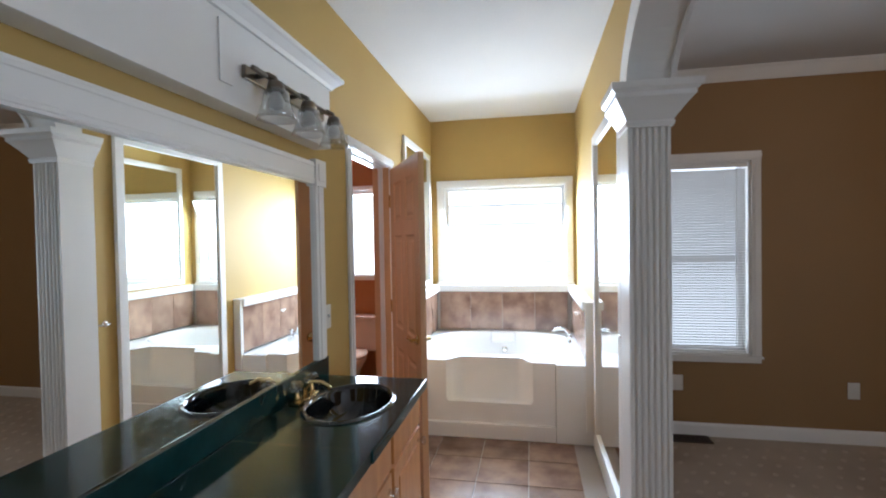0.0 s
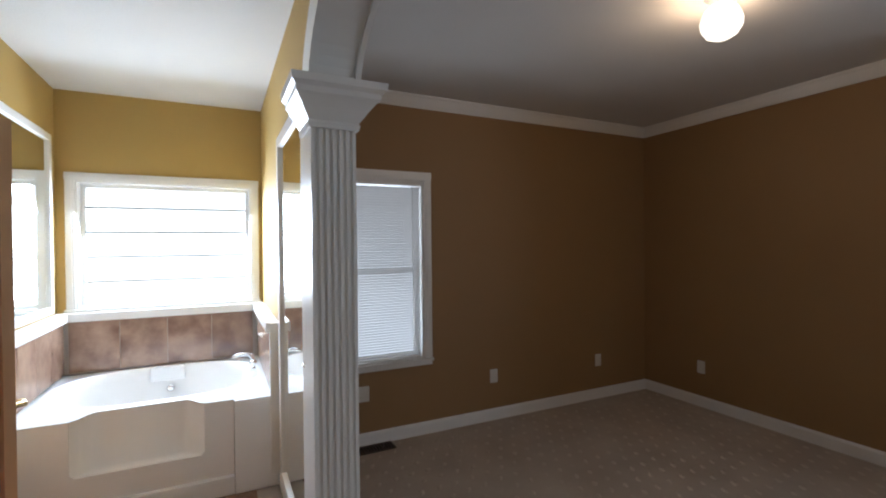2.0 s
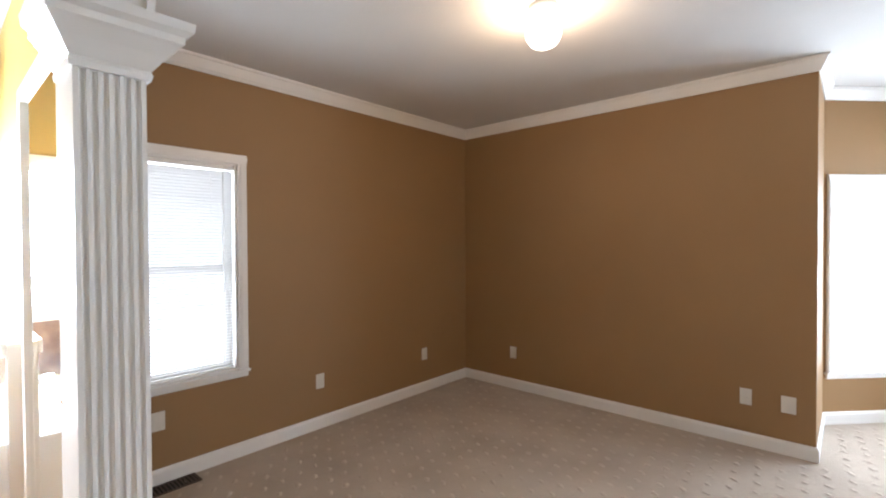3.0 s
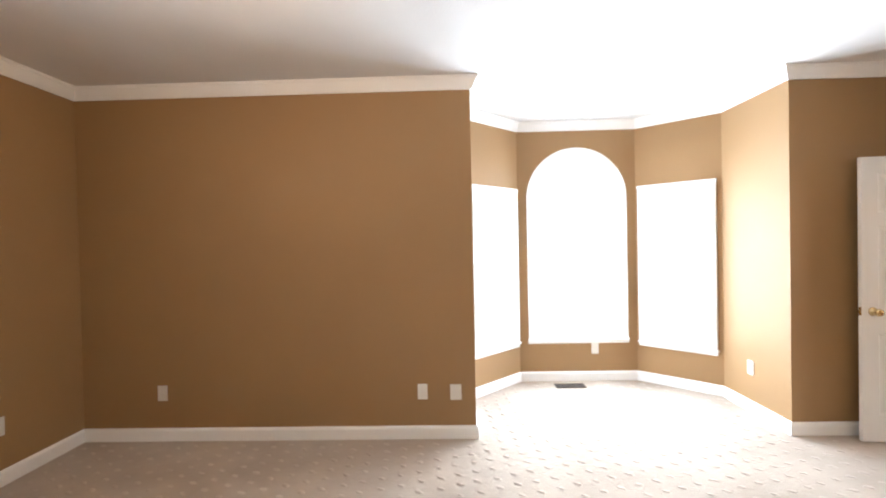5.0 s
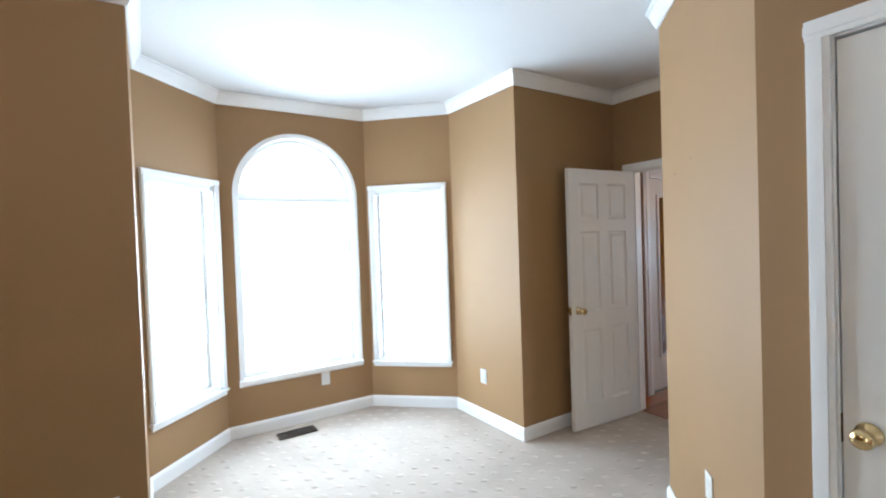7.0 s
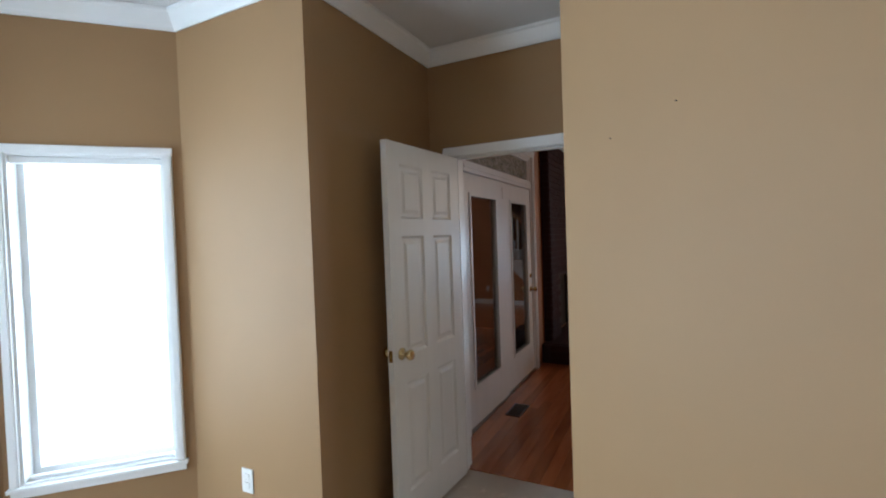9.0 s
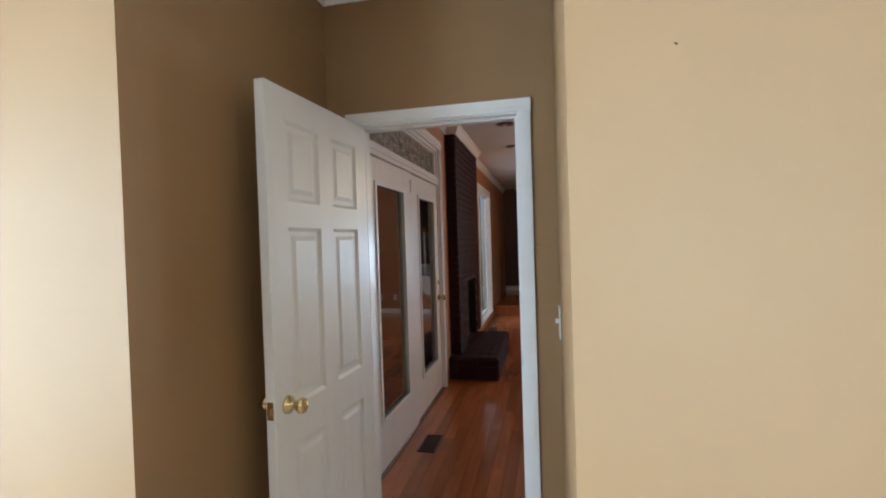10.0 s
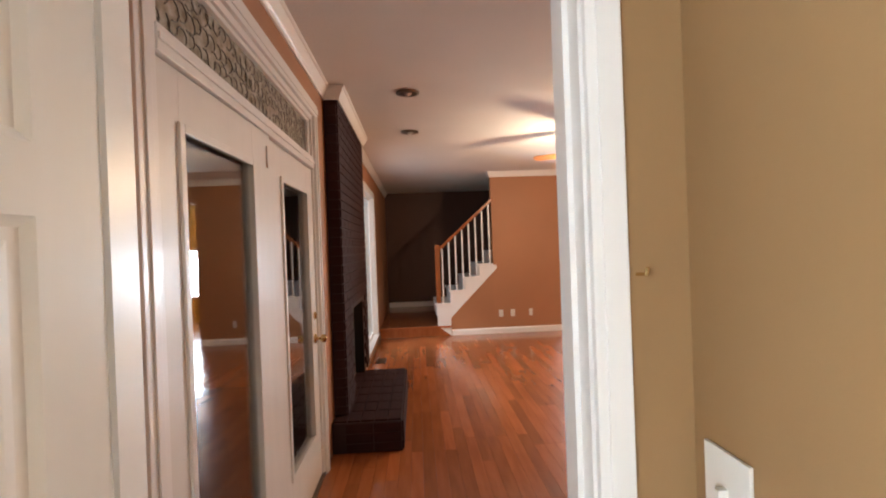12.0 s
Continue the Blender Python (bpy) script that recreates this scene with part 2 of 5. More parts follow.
def wall(name, p, q, mat, thick=0.1, openings=(), ext=(0.0, 0.0), top=H, label="", arch=None, bottom=0.0):
    """A wall whose room face runs from p to q, with rectangular openings (u0, u1, z0, z1); arch: (u0, u1, z0, spring, rise), round-headed."""
    length = (Vector(q) - Vector(p)).length
    cuts = sorted([(*o, None) for o in openings] + ([(arch[0], arch[1], arch[2], arch[3], arch[4])] if arch else []))
    bm, u = bmesh.new(), -ext[0]
    for u0, u1, z0, z1, rise in cuts:
        box(bm, u, u0, 0, thick, bottom, top)
        if z0 > bottom:
            box(bm, u0, u1, 0, thick, bottom, z0)
        if rise is None:
            if z1 < top:
                box(bm, u0, u1, 0, thick, z1, top)
        else:
            c, r = (u0 + u1) / 2, (u1 - u0) / 2
            for k in range(24):
                a0, a1 = math.pi * (1 - k / 24), math.pi * (1 - (k + 1) / 24)
                prism(bm, [(c + r * math.cos(a0), z1 + rise * math.sin(a0)), (c + r * math.cos(a1), z1 + rise * math.sin(a1)), (c + r * math.cos(a1), top), (c + r * math.cos(a0), top)], 0, thick)
        u = u1
    box(bm, u, length + ext[1], 0, thick, bottom, top)
    bmesh.ops.remove_doubles(bm, verts=bm.verts[:], dist=1e-5)
    bm.transform(along(p, q))
    return tagged(part(name, bm, mat), label or name.replace("_", " "), "wall", kind="structure")


def run_trim(name, points, profile, mat, label, category="trim", closed=False):
    """A moulding along a wall line (room on the left), profile rows of (out from the wall, z), mitred at corners."""
    pts = [Vector(p) for p in points]
    n, bm, rings = len(pts), bmesh.new(), []
    for i, p in enumerate(pts):
        d1 = (p - pts[i - 1]).normalized() if i or closed else None
        d2 = (pts[(i + 1) % n] - p).normalized() if i < n - 1 or closed else None
        n1, n2 = (Vector((-d.y, d.x)) if d else None for d in (d1, d2))
        if n1 and n2:
            s = n1 + n2
            off = s * (2 / s.length_squared)
        else:
            off = n1 or n2
        rings.append([bm.verts.new((p.x + off.x * o, p.y + off.y * o, z)) for o, z in profile])
    k = len(profile)
    for i in range(n if closed else n - 1):
        a, b = rings[i], rings[(i + 1) % n]
        for j in range(k):
            bm.faces.new((a[j], a[(j + 1) % k], b[(j + 1) % k], b[j]))
    if not closed:
        bm.faces.new(rings[0]), bm.faces.new(rings[-1])
    return tagged(part(name, bm, mat), label, category, kind="structure")


CROWN = [(0.002, 2.640), (0.012, 2.640), (0.018, 2.655), (0.024, 2.664), (0.036, 2.690), (0.048, 2.716), (0.058, 2.722), (0.062, 2.736), (0.002, 2.736)]
BASE = [(0.002, 0.002), (0.016, 0.002), (0.016, 0.080), (0.012, 0.092), (0.006, 0.102), (0.002, 0.102)]


def casing(parent, u0, u1, z0, z1, width=0.07, sill=False, deep=0.02, apron=True):
    """A moulded casing round an opening, as parts, in the wall's frame (room at v < 0)."""
    def strip(a, b, c, d, vertical):
        bm = boxes((a, b, -deep, -0.002, c, d), bevel=0.004)
        if vertical:
            m = (a + b) / 2
            box(bm, m - 0.012, m + 0.012, -deep - 0.005, -deep + 0.001, c, d)
        else:
            m = (c + d) / 2
            box(bm, a, b, -deep - 0.005, -deep + 0.001, m - 0.012, m + 0.012)
        return bm
    part("side_casing", strip(u0 - width, u0, z0, z1, True), WHITE, parent)
    part("side_casing", strip(u1, u1 + width, z0, z1, True), WHITE, parent)
    part("head_casing", strip(u0 - width - 0.003, u1 + width + 0.003, z1, z1 + width, False), WHITE, parent)
    if sill:
        part("window_sill", boxes((u0 - width - 0.01, u1 + width + 0.01, -0.032, 0.03, z0 - 0.022, z0 - 0.002), bevel=0.005), WHITE, parent)
        part("apron", boxes((u0 - width, u1 + width, -0.016, -0.002, z0 - 0.055, z0 - 0.024), bevel=0.003), WHITE, parent)


def knob_set(parent, at, out, mat=BRASS, thick=0.035):
    """A round knob on both faces of a leaf, with its rose and the latch on the edge."""
    for s, o in ((1, 0.0), (-1, thick)):
        y = at[1] + o
        bm = lathe(bmesh.new(), [(0.001, 0), (0.032, 0), (0.030, -s * 0.008), (0.012, -s * 0.014), (0.010, -s * 0.032), (0.022, -s * 0.040), (0.028, -s * 0.052), (0.024, -s * 0.066), (0.010, -s * 0.072), (0.001, -s * 0.073)], (at[0], y, at[2]), "y")
        part("knob", bm, mat, parent, "polished brass knob", True)


def six_panel(parent, width, height, thick, mat, name="leaf"):
    """A moulded six-panel door leaf, hinge at local x = 0, faces at y = 0 and y = thick."""
    st, mid = 0.105, 0.095
    cw = (width - 2 * st - mid) / 2
    rails = [(0.012, 0.20), (0.78, 0.92), (1.55, 1.64), (height - 0.11, height)]
    rows = [(0, st, 0, thick, 0.012, height), (width - st, width, 0, thick, 0.012, height)]
    rows += [(st, width - st, 0, thick, a, b) for a, b in rails]
    rows += [(st + cw, st + cw + mid, 0, thick, a[1], b[0]) for a, b in zip(rails, rails[1:])]
    leaf = part(name, boxes(*rows), mat, parent)
    for a, b in zip(rails, rails[1:]):
        for x in (st, st + cw + mid):
            bm = boxes((x, x + cw, 0.009, thick - 0.009, a[1], b[0]))
            for y0, y1, s in ((0.009, 0.003, -1), (thick - 0.009, thick - 0.003, 1)):
                o, i = 0.030, 0.048
                v = [bm.verts.new((x + e if k in (0, 3) else x + cw - e, y, a[1] + e if k < 2 else b[0] - e)) for e, y in ((o, y0), (i, y1)) for k in range(4)]
                for k in range(4):
                    bm.faces.new((v[k], v[(k + 1) % 4], v[4 + (k + 1) % 4], v[4 + k]))
                bm.faces.new(v[4:])
                w = [bm.verts.new((x + e if k in (0, 3) else x + cw - e, y, a[1] + e if k < 2 else b[0] - e)) for e, y in ((0.0, y0 + s * 0.009), (0.014, y0)) for k in range(4)]
                for k in range(4):
                    bm.faces.new((w[k], w[(k + 1) % 4], w[4 + (k + 1) % 4], w[4 + k]))
            part("panel", bm, mat, leaf)
    return leaf


def hinges(parent, heights, mat=BRASS, y=-0.004):
    for z in heights:
        part("hinge", lathe(bmesh.new(), [(0.006, 0), (0.006, 0.09)], (-0.004, y, z), "z", 10), mat, parent)


def outlet(name, p, way, z, label, wide=0.074, switch=False, tall=0.118):
    """A wall plate with its sockets or its toggle; way: the wall's own direction (room on the left)."""
    ob = thing(name, along(p, (p[0] + way[0], p[1] + way[1])) @ Matrix.Translation((0, 0, z)), label, "switch" if switch else "outlet", "wall plates")
    part("plate", boxes((-wide / 2, wide / 2, -0.007, -0.001, -tall / 2, tall / 2), bevel=0.002), PLATE, ob)
    if switch:
        part("toggle", boxes((-0.005, 0.005, -0.022, -0.006, -0.004, 0.014), bevel=0.001), PLATE, ob)
    else:
        for dz in (-0.021, 0.021):
            bm = boxes((-0.016, 0.016, -0.0095, -0.006, dz - 0.014, dz + 0.014), bevel=0.003)
            part("socket", bm, PLATE, ob)
    return ob


def floor_vent(p, turn, length=0.30, label="brown steel floor register set in the carpet"):
    ob = thing("floor_vent", pose(p[0], p[1], p[2] if len(p) > 2 else 0.004, 0, 0, turn), label, "vent")
    l, w = length / 2, 0.065
    part("frame", boxes((-l, l, -w, -w + 0.012, 0, 0.007), (-l, l, w - 0.012, w, 0, 0.007), (-l, -l + 0.012, -w + 0.012, w - 0.012, 0, 0.007), (l - 0.012, l, -w + 0.012, w - 0.012, 0, 0.007)), VENT, ob)
    # flat near-black sheet, the shade down the duct put into its colour
    part("duct_shade", boxes((-l + 0.012, l - 0.012, -w + 0.012, w - 0.012, 0, 0.001)), DARK, ob)
    base = boxes((-0.004, 0.004, -w + 0.012, w - 0.012, 0.001, 0.006))
    me = mesh_of(base, "slat", VENT)
    for i in range(12):
        s = new("slat", me)
        s.parent, s.location = ob, (-l + 0.025 + i * (length - 0.05) / 11, 0, 0)
    return ob


# ---- structure: bedroom ----
PXB, PXR, VX, TY = -3.69, -3.59, -5.14, 0.956
NX = -1.078
C1, C2 = (-1.878, -4.697), (NX, -5.497)
BED = [(0, 0), (PXR, 0), (PXR, -4.697), C1, C2, (NX, -6.535), (0, -6.535), (0, -5.40), (0.859, -5.40), (1.408, -4.815), (1.408, -3.581), (0.859, -3.05), (0, -3.05)]
ARCH_S, ARCH_N = -4.46, -1.70

ob = tagged(part("ground", boxes((-60, 60, -60, 60, -0.5, -0.3)), GRASS), "level green lawn around the house", "ground", kind="structure")
tagged(part("floor", boxes((PXR - 0.05, 1.5, -6.59, 0.1, -0.12, 0.0)), CARPET), "beige sculpted bedroom carpet with staggered tufts", "floor", kind="structure")
bm = bmesh.new()
box(bm, -7.0, 1.6, -6.6, 1.2, H, H + 0.12)
tagged(part("ceiling", bm, CEIL), "white lightly textured plaster ceiling", "ceiling", kind="structure")

wall("wall_north", BED[0], BED[1], TAN, 0.16, [(2.545, 3.39, 0.62, 2.06)], (0.1, 0), label="tan painted wall with the blind-covered window")
wall("wall_partition_bedroom", BED[1], BED[2], TAN, 0.05, arch=(-ARCH_N, -ARCH_S, 0.0, 2.09, 0.40), ext=(0, 0), label="tan partition wall with an arched opening")
wall("wall_closet", BED[2], C1, TAN, 0.1, [(0.759, 1.536, 0.0, 2.061)], (0.05, 0), label="tan closet wall")
wall("wall_diagonal", C1, C2, TAN, 0.1, label="tan angled wall")
wall("wall_nook", C2, BED[5], TAN, 0.1, label="tan wall beside the bedroom door")
wall("wall_door", BED[5], BED[6], TAN, 0.06, [(0.149, 0.931, 0.0, 2.061)], (0.1, 0.1), label="tan wall with the bedroom doorway")
wall("wall_behind_door", BED[6], BED[7], TAN, 0.1, ext=(0.1, 0), label="tan wall behind the open door")
wall("wall_bay_south", BED[7], BED[8], TAN, 0.1, ext=(-0.1, 0.04), label="tan return wall of the bay")
wall("wall_bay_southeast", BED[8], BED[9], TAN, 0.14, [(0.085, 0.735, 0.43, 2.00)], (0.04, 0.05), label="tan angled bay wall with a tall window")
wall("wall_bay_east", BED[9], BED[10], TAN, 0.14, (), (0.05, 0.05), label="tan bay wall with a round-headed window", arch=(0.12, 1.114, 0.45, 1.94, 0.497))
wall("wall_bay_northeast", BED[10], BED[11], TAN, 0.14, [(0.06, 0.70, 0.43, 2.00)], (0.05, 0.04), label="tan angled bay wall with a tall window")
wall("wall_bay_north", BED[11], BED[12], TAN, 0.1, ext=(0.04, -0.1), label="tan return wall of the bay")
wall("wall_east", BED[12], BED[0], TAN, 0.1, ext=(0, 0.1), label="long blank tan bedroom wall")
run_trim("crown_molding", BED, CROWN, WHITE, "white crown moulding round the bedroom", closed=True)
run_trim("baseboard", [(NX, -6.515), (NX, -6.535), (NX + 0.103, -6.535)], BASE, WHITE, "white baseboard")
run_trim("baseboard", [(-2.015, -4.697), C1, C2, (NX, -6.515)], BASE, WHITE, "white baseboard along the closet and angled wall")
run_trim("baseboard", [(-0.13, -6.535), (0, -6.535), *BED[7:], (0, 0), (PXR, 0), (PXR, -1.58)], BASE, WHITE, "white baseboard round the bedroom and the bay")

# ---- structure: bathroom ----
tagged(part("bath_subfloor", boxes((VX - 0.05, PXR - 0.05, -5.1, TY + 0.1, -0.12, -0.006)), GROUT), "grey-brown grouted bathroom floor", "floor", kind="structure")
wall("wall_bath_north", (PXB, TY), (VX - 1.6, TY), YELLOW, 0.16, [(0.09, 1.33, 1.075, 2.06), (1.87, 2.47, 1.15, 2.06)], (0.1, 0), label="ochre bathroom wall over the tub")
wall("wall_bath_west", (VX, TY), (VX, -5.0), YELLOW, 0.06, [(TY + 0.519, TY + 1.281, 0, 2.061)], (0, 0.1), label="ochre bathroom wall with the vanity")
wall("wall_bath_south", (VX, -5.0), (PXB, -5.0), YELLOW, 0.1, ext=(0.1, 0.1), label="ochre bathroom end wall")
wall("wall_partition_bath", (PXB, -5.0), (PXB, TY), YELLOW, 0.05, arch=(5.0 + ARCH_S, 5.0 + ARCH_N, 0.0, 2.09, 0.40), label="ochre partition wall with an arched opening")
tagged(part("wall_bath_corner", boxes((PXB + 0.05, PXR, 0.16, TY + 0.16, 0, H)), YELLOW), "outer corner wall of the bathroom", "wall", kind="structure")
# toilet room
WX = -6.62
tagged(part("toilet_floor", boxes((WX, VX - 0.05, -1.7, TY, -0.12, 0.0)), TILE), "brown tiled toilet room floor", "floor", kind="structure")
wall("wall_toilet_north", (VX - 0.06, TY - 0.004), (WX, TY - 0.004), RUST, 0.003, [(0.36, 0.96, 1.15, 2.06)], label="rust painted wall of the toilet room")
wall("wall_toilet_west", (WX, TY), (WX, -1.6), RUST, 0.1, label="rust painted wall of the toilet room")
wall("wall_toilet_south", (WX, -1.6), (VX - 0.06, -1.6), RUST, 0.1, label="rust painted wall of the toilet room")
wall("wall_toilet_east", (VX - 0.12, -1.6), (VX - 0.12, TY), RUST, 0.06, [(1.6 - 1.281, 1.6 - 0.519, 0, 2.061)], label="rust painted wall of the toilet room")

# bright hazy distance outside the windows
HAZE = glow_material("bright_haze", (0.95, 0.98, 1.0), 7.0)


def backdrop(line):
    bm = bmesh.new()
    rows = [[bm.verts.new((x, y, z)) for z in (-0.28, 4.0)] for x, y in line]
    for a, c in zip(rows, rows[1:]):
        bm.faces.new((a[0], c[0], c[1], a[1]))
    tagged(part("backdrop", bm, HAZE), "bright overcast haze outside the windows", "backdrop", kind="structure")


backdrop([(0.35 + 2.4 * math.cos(a), -4.2 + 2.35 * math.sin(a)) for a in np.linspace(-1.5, 1.5, 13).tolist()])
backdrop([(-1.9, 1.7), (-7.4, 1.7)])
# ---- structure: family room ----
FY = -13.52
FX = 0.02
tagged(part("family_subfloor", boxes((-6.6, FX, FY, -6.59, -0.12, -0.012)), UMBER), "dark subfloor under the oak boards", "floor", kind="structure")
tagged(part("family_ceiling", boxes((-9.6, 0.1, -16.4, -6.6, H, H + 0.12)), CEIL), "white family room ceiling", "ceiling", kind="structure")
wall("wall_family_north", (FX, -6.66), (-9.2, -6.66), SIENNA, 0.064, [(FX - NX - 0.931, FX - NX - 0.149, 0, 2.061)], (0, 0.1), label="brown family room wall")
wall("wall_family_west", (-6.5, -6.66), (-6.5, FY), SIENNA, 0.1, label="brown family room wall")
wall("wall_family_south", (-6.5, FY), (-1.93, FY), SIENNA, 0.12, [(0.3, 6.5 - 3.12, 0, 2.35)], label="brown family room wall below the stairs")
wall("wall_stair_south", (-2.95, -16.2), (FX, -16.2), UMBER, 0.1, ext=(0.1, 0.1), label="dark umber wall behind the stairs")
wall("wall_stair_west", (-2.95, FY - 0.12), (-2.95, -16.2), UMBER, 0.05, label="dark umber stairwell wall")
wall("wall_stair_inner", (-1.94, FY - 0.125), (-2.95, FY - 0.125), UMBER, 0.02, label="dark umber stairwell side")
wall("wall_family_east", (FX, -16.2), (FX, -6.66), SIENNA, 0.1, [(16.2 - 13.15, 16.2 - 11.75, 0.15, 2.3), (16.2 - 8.95, 16.2 - 7.05, 0, 2.40)], (0.1, 0.12), label="brown family room wall with the French doors")
run_trim("crown_molding", [(FX, -16.2), (FX, -10.97), (FX - 0.11, -10.97), (FX - 0.11, -9.37), (FX, -9.37), (FX, -6.66), (-6.5, -6.66), (-6.5, FY), (-1.93, FY), (-1.93, FY - 0.12)], CROWN, WHITE, "white crown moulding round the family room")
run_trim("baseboard", [(-3.12, FY), (-1.20, FY)], BASE, WHITE, "white baseboard below the stairs")
run_trim("baseboard", [(-1.0, -6.66), (-6.5, -6.66), (-6.5, FY)], BASE, WHITE, "white baseboard")
bm = boxes((-2.94, -0.002, -16.198, -16.180, 0.172, 0.285), bevel=0.003)
tagged(part("baseboard", bm, WHITE), "white baseboard on the stair landing", "trim", kind="structure")
# breakfast room beyond the opening, seen as a reflection in the French doors
tagged(part("breakfast_floor", boxes((-6.6, -3.0, -16.3, FY, -0.12, 0.0)), OAK), "red oak breakfast room floor", "floor", kind="structure")
wall("wall_breakfast_south", (-6.6, -16.2), (-3.05, -16.2), AMBER, 0.1, [(0.9, 1.5, 0.6, 1.6), (1.75, 2.4, 0.6, 1.6)], label="amber breakfast room wall with two windows")
wall("wall_breakfast_east", (-3.05, -16.2), (-3.05, FY - 0.12), AMBER, 0.045, label="amber breakfast room wall")
wall("wall_breakfast_west", (-6.5, FY - 0.12), (-6.5, -16.2), AMBER, 0.1, label="amber breakfast room wall")
backdrop([(-7.2, -16.9), (-2.6, -16.9)])
# closed dark enclosure added outside the French doors, keeps daylight out of their glass
tagged(part("enclosure_floor", boxes((0.1, 3.4, -11.6, -6.6, -0.25, -0.10)), UMBER), "dark floor of the enclosure added outside the French doors", "floor", kind="structure")
tagged(part("enclosure_ceiling", boxes((0.1, 3.5, -11.6, -6.6, 2.5, 2.6)), UMBER), "dark ceiling of the enclosure added outside the French doors", "ceiling", kind="structure")
tagged(part("enclosure_wall", boxes((3.4, 3.5, -11.6, -6.6, -0.25, 2.5)), SIENNA), "dark brown wall of the added enclosure", "wall", kind="structure")
tagged(part("enclosure_wall", boxes((0.1, 3.4, -11.6, -11.5, -0.25, 2.5)), SIENNA), "brown wall of the added enclosure", "wall", kind="structure")
tagged(part("enclosure_wall", boxes((0.1, 3.4, -6.7, -6.6, -0.25, 2.5)), UMBER), "dark brown wall of the added enclosure", "wall", kind="structure")

# ---- arch and columns between bathroom and bedroom ----


def pilaster(y, turn):
    """A square fluted column with a stepped capital and a plinth, its fluted face to local -y."""
    ob = thing("column", pose(-3.665, y, 0, 0, 0, turn), "white fluted square column carrying the arch", "column", "arch columns", "structure")
    hw, dp = 0.080, 0.19
    n = 6
    bm = bmesh.new()
    pitch = (2 * hw - 0.016) / n
    line = [(-hw, dp), (-hw, 0)]
    for i in range(n):
        a = -hw + 0.008 + i * pitch
        line += [(a + 0.004, 0)] + [(a + pitch / 2 + (pitch / 2 - 0.004) * math.cos(math.pi * (1 - k / 6)), 0.008 * math.sin(math.pi * k / 6)) for k in range(1, 6)] + [(a + pitch - 0.004, 0)]
    line += [(hw, 0), (hw, dp)]
    lo, hi = ([bm.verts.new((x, v, z)) for x, v in line] for z in (0.16, 1.95))
    for i in range(len(line)):
        j = (i + 1) % len(line)
        bm.faces.new((lo[i], lo[j], hi[j], hi[i]))
    part("shaft", bm, WHITE, ob)
    part("plinth", boxes((-hw - 0.012, hw + 0.012, -0.012, dp, 0.002, 0.15), (-hw - 0.006, hw + 0.006, -0.006, dp, 0.15, 0.162), bevel=0.003), WHITE, ob)
    prof = [(0.010, 2.020), (0.014, 2.035), (0.010, 2.045), (0.022, 2.060), (0.040, 2.085), (0.066, 2.115), (0.074, 2.122), (0.074, 2.140), (0.092, 2.152), (0.096, 2.176)]
    prof = [(o, z - 0.07) for o, z in prof]
    bm = bmesh.new()
    rings = []
    for o, z in prof:
        ol = o * 0.8
        rings.append([bm.verts.new(p) for p in ((-hw - (ol if turn == 0 else o), -o, z), (hw + (o if turn == 0 else ol), -o, z), (hw + (o if turn == 0 else ol), dp, z), (-hw - (ol if turn == 0 else o), dp, z))])
    for a, b in zip(rings, rings[1:]):
        for i in range(4):
            bm.faces.new((a[i], a[(i + 1) % 4], b[(i + 1) % 4], b[i]))
    bm.faces.new(rings[-1]), bm.faces.new(rings[0])
    part("capital", bm, WHITE, ob)


pilaster(-1.78, 0)
pilaster(-4.38, 180)


def arch_lining():
    ob = thing("arch", pose(-3.665, (ARCH_S + ARCH_N) / 2, 2.106), "white panelled arch lining with moulded edges", "arch", kind="structure")
    r0, rise, n = 1.30, 0.375, 40

    def band(x0, x1, lift0, lift1):
        bm = bmesh.new()
        rows = []
        for k in range(n + 1):
            a = math.pi * k / n
            c, s = math.cos(a), math.sin(a)
            rows.append([bm.verts.new((x, (r0 + l) * c, (rise + l) * s)) for x, l in ((x0, lift0), (x1, lift0), (x1, lift1), (x0, lift1))])
        for p, q in zip(rows, rows[1:]):
            for i in range(4):
                bm.faces.new((p[i], p[(i + 1) % 4], q[(i + 1) % 4], q[i]))
        bm.faces.new(rows[0]), bm.faces.new(rows[-1])
        return bm
    part("soffit", band(-0.070, 0.080, 0.0, 0.13), WHITE, ob)
    part("edge_casing", band(-0.088, -0.070, -0.012, 0.13), WHITE, ob)
    part("edge_casing", band(0.078, 0.098, -0.012, 0.13), WHITE, ob)


arch_lining()

# ---- windows ----


def slats_of(parent, u0, u1, z0, z1, v, pitch, tilt, mat=SLAT):
    bm = bmesh.new()
    c, s = 0.0125 * math.cos(tilt), 0.0125 * math.sin(tilt)
    rows = []
    for k, bow in ((-1, 0), (0, 0.0018), (1, 0)):
        rows.append([bm.verts.new((u, k * c, k * s + bow)) for u in (u0, u1)])
    for a, b in zip(rows, rows[1:]):
        bm.faces.new((a[0], a[1], b[1], b[0]))
    me = mesh_of(bm, "slat", mat)
    z = z0
    while z < z1:
        ob = new("slat", me)
        ob.parent, ob.location = parent, (0, v, z)
        z += pitch


